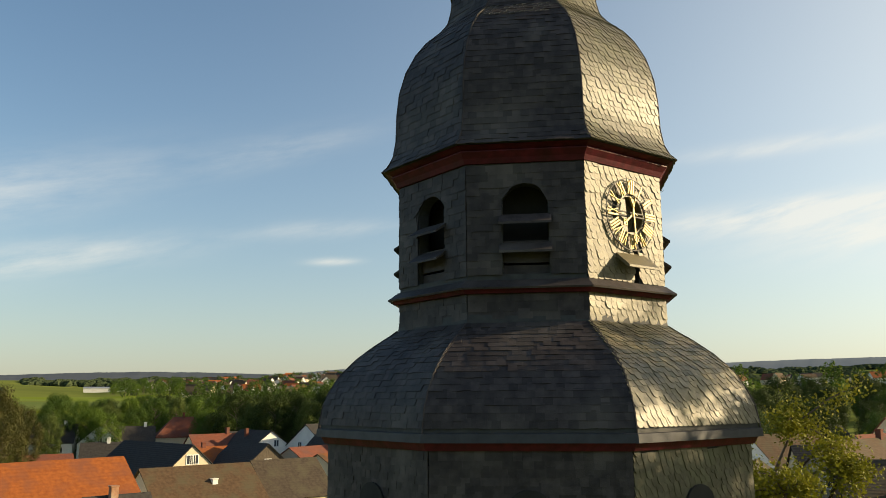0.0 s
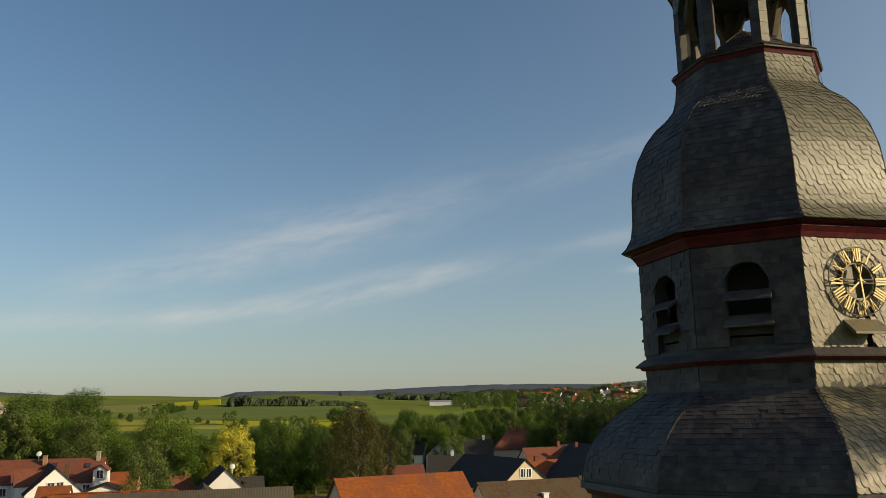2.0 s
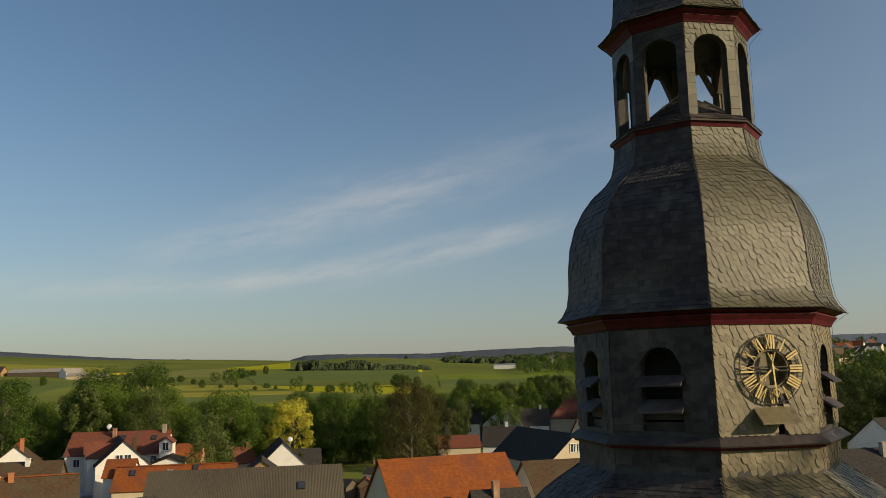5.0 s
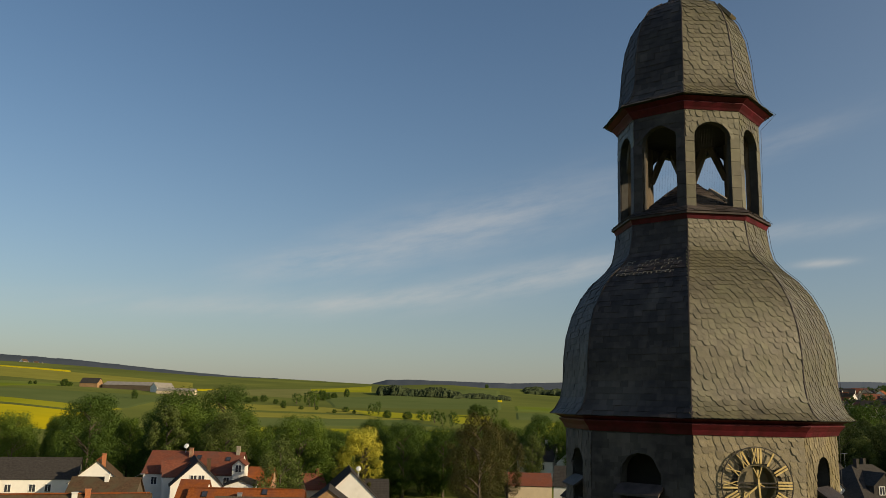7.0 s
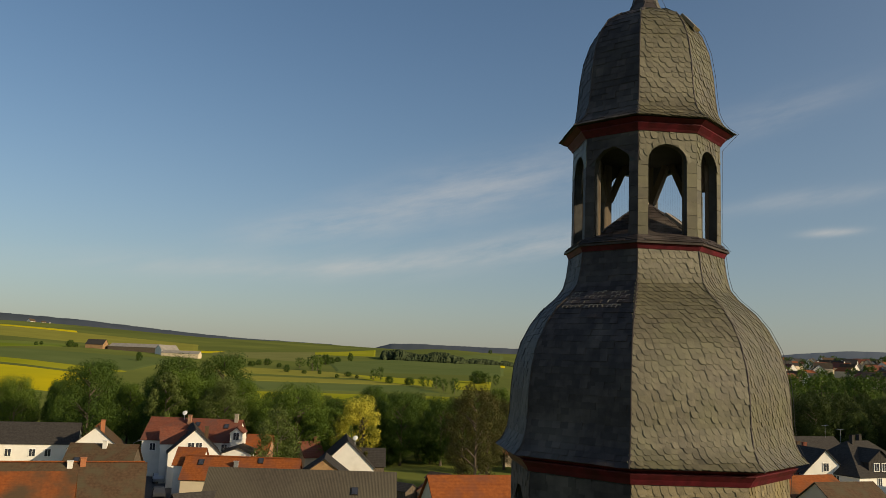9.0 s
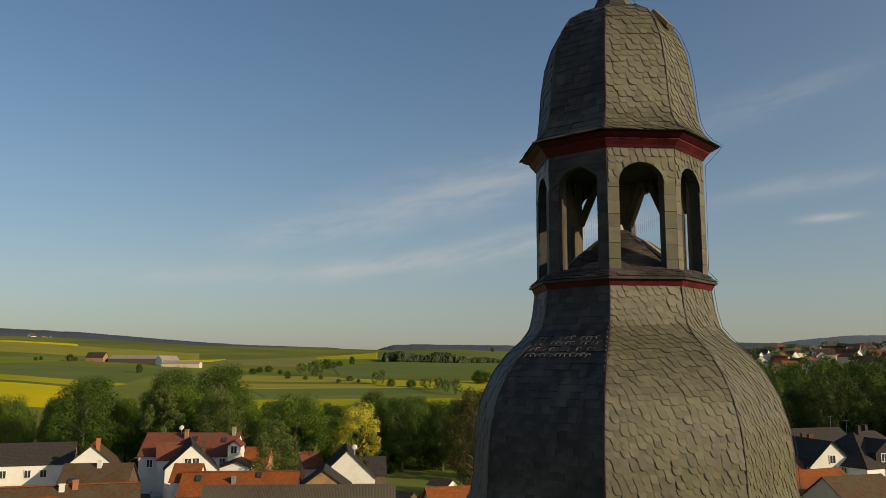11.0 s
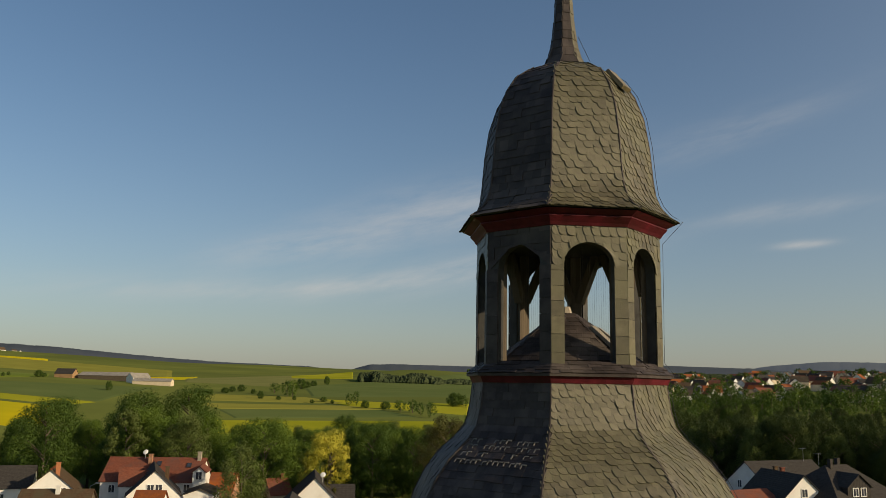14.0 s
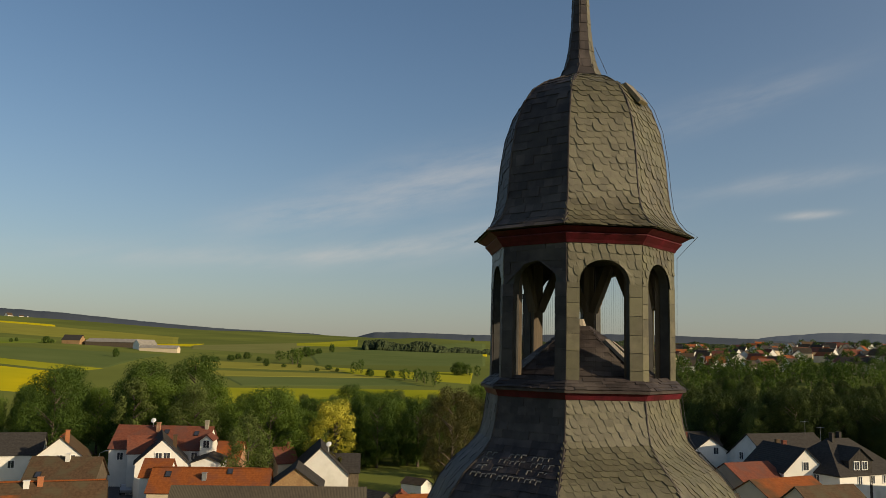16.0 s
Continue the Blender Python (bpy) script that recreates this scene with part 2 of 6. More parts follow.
BARK = mat("bark", (0.07, 0.055, 0.04), (0.13, 0.10, 0.075), 5, 0.9, bump=0.6, bscale=12, stretch=(1, 1, 0.25))
GRASS = mat("meadow", (0.130, 0.155, 0.038), (0.180, 0.203, 0.050), 0.02, 0.95, bump=0.3, bscale=1.0, c3=(0.115, 0.138, 0.038), c3scale=0.006, c3at=0.5, spec=0.0)
CROP_G = mat("young_corn", (0.140, 0.185, 0.042), (0.178, 0.218, 0.052), 0.03, 0.95, bump=0.3, bscale=1.0, c3=(0.15, 0.195, 0.02), c3scale=0.01, spec=0.0)
LIME = mat("yellow_green_crop", (0.29, 0.29, 0.022), (0.35, 0.34, 0.03), 0.03, 0.95, bump=0.3, bscale=1.0, c3=(0.24, 0.26, 0.015), c3scale=0.012, spec=0.0)
MUTED = mat("pasture", (0.170, 0.178, 0.060), (0.20, 0.208, 0.072), 0.03, 0.95, bump=0.3, bscale=1.0, spec=0.0)
CROP_D = mat("dark_crop", (0.105, 0.140, 0.044), (0.130, 0.162, 0.054), 0.03, 0.95, bump=0.3, bscale=1.0, spec=0.0)
RAPE = mat("rapeseed_bloom", (0.52, 0.42, 0.010), (0.62, 0.50, 0.015), 0.05, 0.95, bump=0.3, bscale=1.0, c3=(0.42, 0.38, 0.018), c3scale=0.015, spec=0.0)
STUBBLE = mat("dry_grass_field", (0.215, 0.212, 0.042), (0.26, 0.252, 0.052), 0.03, 0.95, bump=0.3, bscale=1.0, spec=0.0)
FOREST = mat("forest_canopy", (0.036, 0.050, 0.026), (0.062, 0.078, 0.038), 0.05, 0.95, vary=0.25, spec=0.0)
# Far hills: the blue of distance haze is mixed into the base colours
FAR_WOOD = mat("far_wooded_slope_hazed", (0.080, 0.095, 0.118), (0.098, 0.113, 0.132), 0.01, 0.95, c3=(0.085, 0.103, 0.115), c3scale=0.002, spec=0.0)
FAR_BLUE = mat("far_hills_haze_tinted", (0.125, 0.15, 0.185), (0.145, 0.17, 0.20), 0.005, 0.95, spec=0.0)
ASPHALT = mat("asphalt", (0.045, 0.045, 0.047), (0.065, 0.064, 0.063), 2, 0.9, bump=0.3)
PAINT_CAR = mat("car_paint", (0.05, 0.055, 0.065), (0.06, 0.065, 0.075), 1, 0.3, metal=0.3)
PAINT_SILVER = mat("silver_car_paint", (0.45, 0.46, 0.48), (0.5, 0.51, 0.53), 1, 0.3, metal=0.5)
RUBBER = mat("tyre_rubber", (0.02, 0.02, 0.02), (0.03, 0.03, 0.03), 5, 0.8)


# ---- mesh helpers ----
def part(name, bm, material, parent, label=""):
    me = bpy.data.meshes.new(name)
    bm.normal_update()
    bm.to_mesh(me)
    bm.free()
    me.materials.append(material)
    ob = new(name, me)
    ob.parent = parent
    if label:
        tagged(ob, label)
    return ob


def thing(name, m, label, category, group="", kind=""):
    ob = new(name)
    ob.empty_display_size = 0.3
    ob.matrix_basis = m
    return tagged(ob, label, category, group, kind)


def box(bm, cx, cy, cz, sx, sy, sz, m=None):
    """A box of full sizes about a centre, through the pose m."""
    t = Matrix.Translation((cx, cy, cz)) @ Matrix.Diagonal((sx, sy, sz, 1))
    bmesh.ops.create_cube(bm, size=1, matrix=(m @ t) if m else t)


def beam(bm, a, b, w, h):
    """A squared timber from a to b."""
    a, b = Vector(a), Vector(b)
    d = b - a
    q = d.to_track_quat("Z", "Y").to_matrix().to_4x4()
    bmesh.ops.create_cube(bm, size=1, matrix=Matrix.Translation((a + b) / 2) @ q @ Matrix.Diagonal((w, h, d.length, 1)))


def tube(bm, pts, radii, seg=8):
    rings = []
    for i, p in enumerate(pts):
        p = Vector(p)
        d = (Vector(pts[min(i + 1, len(pts) - 1)]) - Vector(pts[max(i - 1, 0)])).normalized()
        q = d.to_track_quat("Z", "Y")
        rings.append([bm.verts.new(p + q @ Vector((math.cos(a) * radii[i], math.sin(a) * radii[i], 0)))
                      for a in (2 * math.pi * k / seg for k in range(seg))])
    for a, b in zip(rings, rings[1:]):
        for k in range(seg):
            bm.faces.new((a[k], a[(k + 1) % seg], b[(k + 1) % seg], b[k]))
    bm.faces.new(rings[0][::-1])
    bm.faces.new(rings[-1])


# ---- terrain ----
PROFILE = ((0, 0), (160, 0.0), (330, 6), (500, 16), (900, 25), (1500, 51), (1750, 58), (2300, 50), (4600, 40))
TURN = ((-180, 1.0), (-70, 1.35), (-48, 1.32), (-36, 1.12), (-25, 1.0), (-10, 0.9), (0, 1.15), (4, 1.38), (10, 1.42), (22, 1.05), (35, 1.1), (60, 1.25), (180, 1.0))


def lerp_table(table, v):
    for (a, x), (b, y) in zip(table, table[1:]):
        if v <= b:
            s = (v - a) / (b - a)
            return x + (y - x) * s
    return table[-1][1]


def height(x, y):
    d = math.hypot(x, y)
    az = math.degrees(math.atan2(x, y))
    z = sum(lerp_table(PROFILE, d * k) for k in (0.9, 0.95, 1.0, 1.05, 1.1)) / 5 * lerp_table(TURN, az)
    z += 16.0 * math.exp(-((az - 12) / 4.5) ** 2 - ((d - 1850) / 260) ** 2)
    z += 9.0 * math.exp(-((az + 19.5) / 4.5) ** 2 - ((d - 1180) / 160) ** 2)
    z -= 7.0 * math.exp(-((az - 5) / 10) ** 2 - ((d - 530) / 170) ** 2)
    east = max(0.0, min(1.0, (az + 7) / 4, (22 - az) / 6))      # the town's slope stays below the far ridge
    z += east * (min(z, 21.0 + d * 0.0155) - z)
    if d > 200:
        z += 3.0 * noise.noise((x * 0.004, y * 0.004, 0)) * min(1, (d - 200) / 400)
    return z


def polar(az, d):
    return d * math.sin(radians(az)), d * math.cos(radians(az))


bm = bmesh.new()
radii_g = [0, 30, 60, 100, 140] + [140 * 1.045 ** i for i in range(1, 80)]
n_az = 360
rings = []
for r in radii_g[1:]:
    rings.append([bm.verts.new((*polar(360 * k / n_az, r), height(*polar(360 * k / n_az - (360 if k > n_az / 2 else 0), r)))) for k in range(n_az)])
mid = bm.verts.new((0, 0, 0))
for k in range(n_az):
    bm.faces.new((mid, rings[0][(k + 1) % n_az], rings[0][k]))
for a, b in zip(rings, rings[1:]):
    for k in range(n_az):
        bm.faces.new((a[k], a[(k + 1) % n_az], b[(k + 1) % n_az], b[k]))
for f in bm.faces:
    f.smooth = True
ground = part("ground", bm, GRASS, None)
tagged(ground, "gently rising green meadow land around the village", "ground", kind="structure")


def field(material, label, *corners):
    """A sown field that follows the land; its four corners as bearing and distance: far left, far right, near right, near left."""
    field.count += 1
    fb = bmesh.new()
    n, k = 36, 16
    (a0, d0), (a1, d1), (a2, d2), (a3, d3) = corners
    grid = []
    for i in range(n + 1):
        u = i / n
        row = []
        for j in range(k + 1):
            v = j / k
            az = (a0 + (a1 - a0) * u) * v + (a3 + (a2 - a3) * u) * (1 - v)
            d = (d0 + (d1 - d0) * u) * v + (d3 + (d2 - d3) * u) * (1 - v)
            x, y = polar(az, d)
            lift = -0.25 if i in (0, n) or j in (0, k) else 0.06 + 0.0003 * d + 0.02 * (field.count % 7)
            row.append(fb.verts.new((x, y, height(x, y) + lift)))
        grid.append(row)
    for i in range(n):
        for j in range(k):
            fb.faces.new((grid[i][j], grid[i + 1][j], grid[i + 1][j + 1], grid[i][j + 1]))
    ret = bmesh.ops.extrude_face_region(fb, geom=fb.faces[:])
    bmesh.ops.translate(fb, verts=[v for v in ret["geom"] if isinstance(v, bmesh.types.BMVert)], vec=(0, 0, -1.0))
    bmesh.ops.recalc_face_normals(fb, faces=fb.faces)
    return tagged(part("field", fb, material, None), label, "field", "fields round the village", "structure")


field.count = 0
field(CROP_D, "dark green crop field below the farm", (-56.0, 534), (-37.04, 545), (-41.43, 410), (-56.0, 496))
field(LIME, "bright yellow-green strip of young crop", (-56.0, 496), (-41.43, 410), (-43.50, 390), (-56.0, 473))
field(RAPE, "yellow rapeseed field in full bloom", (-56.0, 460), (-43.50, 386), (-45.01, 298), (-56.0, 341))
field(CROP_G, "green corn field beside the farm", (-56.0, 788), (-43.98, 830), (-44.19, 634), (-56.0, 408))
field(STUBBLE, "yellowish hay meadow above the farm", (-56.0, 1310), (-36.47, 1093), (-36.51, 889), (-56.0, 930))
field(RAPE, "thin yellow rapeseed strip on the hill", (-56.0, 1539), (-44.04, 1238), (-44.05, 1166), (-56.0, 1329))
field(RAPE, "yellow rapeseed field behind the farm", (-38.92, 849), (-34.90, 921), (-36.00, 793), (-38.99, 697))
field(MUTED, "muted grey-green pasture", (-35.98, 841), (-26.28, 1152), (-30.45, 613), (-36.06, 657))
field(STUBBLE, "dry olive-yellow meadow strip", (-36.42, 497), (-28.00, 488), (-24.87, 440), (-36.47, 441))
field(STUBBLE, "olive-yellow hay meadow", (-36.22, 425), (-24.88, 428), (-22.50, 408), (-34.21, 393))
field(CROP_D, "dark green crop field", (-34.21, 389), (-22.90, 408), (-20.11, 372), (-33.12, 349))
field(LIME, "bright yellow-green field before the tree belt", (-36.13, 341), (-18.91, 356), (-18.54, 296), (-36.26, 273))
field(CROP_D, "large dark green corn field", (-28.50, 684), (-15.65, 1212), (-15.69, 512), (-27.81, 488))
field(LIME, "bright yellow-green strip between hedges", (-28.47, 480), (-20.81, 452), (-20.82, 404), (-24.88, 424))
field(LIME, "bright yellow-green field corner", (-19.45, 460), (-16.69, 460), (-16.90, 384), (-19.46, 396))
field(RAPE, "thin distant yellow rapeseed strip", (-18.23, 848), (-15.65, 916), (-15.66, 824), (-18.24, 756))
field(LIME, "narrow yellow-green field before the forest", (-29.00, 1048), (-24.63, 1224), (-24.65, 1000), (-29.01, 928))
field(CROP_G, "bright green corn field", (-15, 700), (-4, 720), (-4, 560), (-15, 520))
field(CROP_D, "dark green crop field", (-15, 500), (-5, 540), (-5, 450), (-15, 430))
field(LIME, "bright yellow-green field", (-14, 420), (-6, 440), (-6, 340), (-14, 330))
field(MUTED, "green field behind the town", (2, 1120), (16, 1120), (16, 1010), (2, 1010))

# ---- church tower ----
Z0 = 19.0                        # height of the main eave
TWIST = 1.75                     # turn of the octagon, degrees
C22, S22 = math.cos(math.pi / 8), math.sin(math.pi / 8)
tower = thing("church_tower", pose(0, 0, 0), "octagonal slate-clad baroque church tower with red cornices and lantern", "tower")


def corner(k, r, z):
    a = radians(270 + TWIST + 45 * k)
    return Vector((r * math.cos(a), r * math.sin(a), z + Z0))


def face_axes(k):
    """The outward normal and the sideways direction of face k (0 carries the clock)."""
    a = radians(292.5 + TWIST + 45 * k)
    return Vector((math.cos(a), math.sin(a), 0)), Vector((-math.sin(a), math.cos(a), 0))


def octagon(profile, close=True):
    """A solid of eight sides from (corner radius, height) pairs, bottom to top."""
    ob = bmesh.new()
    rs = [[ob.verts.new(corner(k, r, z)) for k in range(8)] for r, z in profile]
    for a, b in zip(rs, rs[1:]):
        for k in range(8):
            ob.faces.new((a[k], a[(k + 1) % 8], b[(k + 1) % 8], b[k]))
    if close:
        ob.faces.new(rs[0][::-1])
        ob.faces.new(rs[-1])
    return ob


def octagon_ring(profile):
    """A moulding of eight sides whose section is the closed loop of (corner radius, height) pairs."""
    ob = bmesh.new()
    rs = [[ob.verts.new(corner(k, r, z)) for k in range(8)] for r, z in profile]
    for a, b in zip(rs, rs[1:] + rs[:1]):
        for k in range(8):
            ob.faces.new((a[k], a[(k + 1) % 8], b[(k + 1) % 8], b[k]))
    bmesh.ops.recalc_face_normals(ob, faces=ob.faces)
    return ob


# one slate, one wide and one course high, 9 mm thick; the scale has its rounded heel at the lower left
SCALE_SHAPE = ((-0.05, 1.0), (-0.01, 0.64), (0.06, 0.38), (0.17, 0.18), (0.32, 0.06), (0.52, 0.0), (0.88, 0.0), (1.05, 0.05), (1.05, 1.35), (-0.05, 1.35))
BLOCK_SHAPE = ((-0.01, 0.0), (1.0, 0.0), (1.0, 1.3), (-0.01, 1.3))


def slate_mesh(shape):
    n = len(shape)
    top = max(v for _, v in shape)
    lean = 0.005 if n > 4 else 0.0          # the left edge lies over its neighbour
    thick = 0.014 if n > 4 else 0.011
    verts = [(u, v, thick - 0.8 * thick * v / top + lean * (0.5 - u)) for u, v in shape] + [(u, v, thick - 0.009 - 0.013 * v / top + lean * (0.5 - u)) for u, v in shape]
    faces = [tuple(range(n))] + [(i + n, (i + 1) % n + n, (i + 1) % n, i) for i in range(n)]
    return np.array(verts), faces


SLATE_SHAPES = {"scale": slate_mesh(SCALE_SHAPE), "block": slate_mesh(BLOCK_SHAPE)}
SLATE_DATA = {}
for key, (vs, fs) in SLATE_SHAPES.items():
    me = bpy.data.meshes.new("slate_" + key)
    me.from_pydata(vs.tolist(), [], fs)
    for mossy in (False, True):
        me2 = me.copy()
        me2.materials.append(SLATE_MOSS if mossy else SLATE if key == "scale" else SLATE_DARK)
        SLATE_DATA[key, mossy] = me2
rng = random.Random(7)


def course_places(profile, k, width, course, style, hole=None, start=0.0, gap=None):
    """Poses of the slates of face k on a profile of (corner radius, height), course by course."""
    n_ax, t_ax = face_axes(k)
    pts = [Vector((r, z)) for r, z in profile]
    lens = [0.0]
    for a, b in zip(pts, pts[1:]):
        lens.append(lens[-1] + math.hypot((b.x - a.x) * C22, b.y - a.y))
    def at(d):
        d = min(max(d, 0.0), lens[-1] - 1e-4)
        i = max(j for j in range(len(pts) - 1) if lens[j] <= d + 1e-6)
        return pts[i].lerp(pts[i + 1], (d - lens[i]) / (lens[i + 1] - lens[i]))

    out = []
    rise = 0.07 if style == "scale" and lens[-1] > 0.7 else 0.0      # scale courses climb to the right
    widest = 2 * max(r for r, _ in profile) * S22
    s, row = start - rise * widest, 0
    while s < lens[-1] - course * 0.5:
        half = at(s + rise * widest / 2).x * S22
        cnt = max(1, round(2 * half / width))
        w = 2 * half / cnt
        shift = (row * 0.5) % 1.0 if style == "block" else (-row * 0.31) % 1.0
        x = -at(s).x * S22 + 0.015
        first = shift * w > 0.05
        while True:
            su = s + rise * (x + widest / 2)
            if su > lens[-1] - course * 0.5:
                break
            half = at(max(su, start)).x * S22
            if x >= half - 0.02:
                break
            ww = shift * w if first else w * (rng.uniform(0.88, 1.13) if style == "block" else rng.uniform(0.96, 1.05))
            first = False
            if half - x - ww < 0.05:
                ww = half - x
            u, x = x, x + ww
            if su < start - course * 0.9:
                continue
            su = max(su, start)
            p, q = at(su), at(su + course)
            up = (n_ax * ((q.x - p.x) * C22) + Vector((0, 0, q.y - p.y))).normalized()
            nor = t_ax.cross(up).normalized()
            if gap and gap[1] < p.y + course * 0.4 < gap[2] and u < gap[0] and u + ww > -gap[0]:
                if u < -gap[0]:
                    ww = -gap[0] - u             # cut to the edge of the opening
                elif u + ww > gap[0]:
                    u, ww = gap[0], u + ww - gap[0]
                else:
                    continue
            if ww < 0.03:
                continue
            if hole and (hole(u + ww * 0.15, p.y + 0.03) or hole(u + ww * 0.85, p.y + 0.03) or hole(u + ww / 2, p.y + course * 0.9) or hole(u + ww / 2, p.y)):
                continue
            base = n_ax * (p.x * C22) + t_ax * u + Vector((0, 0, p.y + Z0))
            jit = rng.uniform(-0.004, 0.006)
            tilt = rng.uniform(-0.025, 0.025) + math.atan(rise)
            side, climb = t_ax * math.cos(tilt) + up * math.sin(tilt), up * math.cos(tilt) - t_ax * math.sin(tilt)
            m = Matrix((side * ww, climb * course * rng.uniform(0.96, 1.08), nor * rng.uniform(0.55, 1.15))).transposed().to_4x4()
            m.translation = base + nor * jit + up * rng.uniform(-0.006, 0.004)
            out.append(m)
        s += course
        row += 1
    return out


PENDING = []                     # single slates are laid last


def lay_slates(parent, profile, faces, width=0.17, course=0.15, style="scale", hole=None, single=(), start=0.0, material=None, arch=None, gap=None, above=-99.0, moss=99.0):
    """Slates on the named faces: one joined mesh, and those of the faces in `single` one by one."""
    vs0, fs0 = SLATE_SHAPES[style]
    heap = {False: ([], []), True: ([], [])}
    for k in faces:
        for m in course_places(profile, k, width, course, style, hole, start, gap):
            mossy = m.translation.z - Z0 + rng.uniform(-0.5, 0.5) > moss
            if k in single and m.translation.z > above:
                PENDING.append((parent, style, mossy, m))
                continue
            verts, fcs = heap[mossy]
            o = len(verts)
            a = np.array(m)
            pts = vs0 @ a[:3, :3].T + a[:3, 3]
            if arch:                         # slates cut to the curve of an opening
                t_ax = np.array(face_axes(k)[1])
                uu = pts @ t_ax
                low = np.array([arch(u) for u in uu]) + Z0
                if (pts[:, 2] < low + 0.01).all():
                    continue
                pts[:, 2] = np.maximum(pts[:, 2], low)
            verts.extend(pts.tolist())
            fcs.extend(tuple(i + o for i in f) for f in fs0)
    for mossy, (verts, fcs) in heap.items():
        if not verts:
            continue
        me = bpy.data.meshes.new("slate_cladding")
        me.from_pydata(verts, [], fcs)
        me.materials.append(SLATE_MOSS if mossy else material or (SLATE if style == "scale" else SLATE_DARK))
        ob = new("slate_cladding", me)
        ob.parent = parent
        tagged(ob, "weathered grey slates", kind="stuff")


def lower_hull(profile, inset=0.02):
    return [(r - inset, z) for r, z in profile]


# lower body: masonry shaft, slated octagon, lower bell roof
bm = bmesh.new()
box(bm, 0, 0, 5.5, 6.6, 6.6, 11.0)
bmesh.ops.bevel(bm, geom=bm.edges[:], offset=0.05, segments=1)
part("shaft", bm, STONE, tower, "rubble stone tower shaft")
LOW_WALL = [(3.60, -8.0), (3.60, -4.72)]
low_wall = part("lower_wall", octagon(lower_hull(LOW_WALL)), SLATE_BED, tower, "slate-clad lower wall")
LOW_ROOF = [(3.76, -4.58), (3.75, -4.40), (3.70, -4.14), (3.60, -3.90), (3.42, -3.62), (3.14, -3.35), (2.84, -3.13), (2.56, -2.95), (2.45, -2.87)]
low_roof = part("lower_roof", octagon(lower_hull(LOW_ROOF)), SLATE_BED, tower, "curved lower slate roof")
part("eave_board", octagon_ring([(3.60, -4.71), (3.66, -4.71), (3.72, -4.60), (3.60, -4.60)]), RED, tower, "red painted eave board")
part("lead_strip", octagon_ring([(3.80, -4.60), (3.79, -4.48), (3.74, -4.47), (3.72, -4.60)]), LEAD, tower, "lead flashing along the eave")
# Near-black panels on the wall stand for the shade in arched openings
for k in (6, 7, 0, 1):
    n_ax, t_ax = face_axes(k)
    bm = bmesh.new()
    m = Matrix((t_ax, n_ax, Vector((0, 0, 1)))).transposed().to_4x4()
    m.translation = n_ax * (3.60 * C22) + Vector((0, 0, Z0))
    loop_o = [(-0.32, -7.2)] + [(0.32 * math.cos(a), -5.50 + 0.28 * math.sin(a)) for a in (math.pi - math.pi * i / 10 for i in range(11))] + [(0.32, -7.2)]
    vs = [bm.verts.new(m @ Vector((u, 0.045, z))) for u, z in loop_o]
    f = bm.faces.new(vs)
    ret = bmesh.ops.extrude_face_region(bm, geom=[f])
    bmesh.ops.translate(bm, verts=[v for v in ret["geom"] if isinstance(v, bmesh.types.BMVert)], vec=-n_ax * 0.1)
    bmesh.ops.recalc_face_normals(bm, faces=bm.faces)
    part("arched_hatch", bm, DARK, tower, "arched near-black panel for a shaded opening")

# drum with arched louvred openings and the clock
DRUM_R = 2.42
DRUM_LOW, DRUM_TOP = -2.44, -0.28
part("drum_base", octagon([(2.45, -2.95), (DRUM_R - 0.02, -2.60), (DRUM_R - 0.02, -2.40)]), SLATE_BED, tower)
W_HALF, W_BOT, W_SPRING, W_CROWN = 0.355, -2.12, -0.99, -0.68


def in_window(u, z):
    if abs(u) > W_HALF + 0.02 or z < W_BOT - 0.05:
        return False
    return z < W_SPRING + (W_CROWN - W_SPRING) * math.sqrt(max(0, 1 - (u / (W_HALF + 0.02)) ** 2)) + 0.02


CLOCK_Z, CLOCK_U, EYE_R = -1.10, 0.09, 0.31


def in_clock(u, z):
    return math.hypot(u - CLOCK_U, z - CLOCK_Z) < EYE_R + 0.02 or (0.18 < u < 0.30 and -2.2 < z < -1.6)


def arch_panel(width, z0, z1, half, bot, spring, crown, thick):
    """A wall panel of a face with an arched opening through it, in (sideways, outward, up)."""
    ob = bmesh.new()
    xs = sorted({-width / 2, width / 2, *[half * math.cos(math.pi * i / 14) for i in range(15)]})

    def slab(x0, x1, lo0, lo1, hi0, hi1):
        vs = [ob.verts.new(c) for c in ((x0, 0, lo0), (x1, 0, lo1), (x1, 0, hi1), (x0, 0, hi0),
                                         (x0, -thick, lo0), (x1, -thick, lo1), (x1, -thick, hi1), (x0, -thick, hi0))]
        for q in ((0, 1, 2, 3), (7, 6, 5, 4), (0, 4, 5, 1), (3, 2, 6, 7), (0, 3, 7, 4), (1, 5, 6, 2)):
            ob.faces.new([vs[i] for i in q])

    def arch(x):
        return spring + (crown - spring) * math.sqrt(max(0, 1 - (x / half) ** 2))
    for a, b in zip(xs, xs[1:]):
        if abs((a + b) / 2) > half:
            slab(a, b, z0, z0, z1, z1)
        else:
            if bot > z0 + 0.001:
                slab(a, b, z0, z0, bot, bot)
            slab(a, b, arch(a), arch(b), z1, z1)
    bmesh.ops.remove_doubles(ob, verts=ob.verts, dist=1e-5)
    return ob


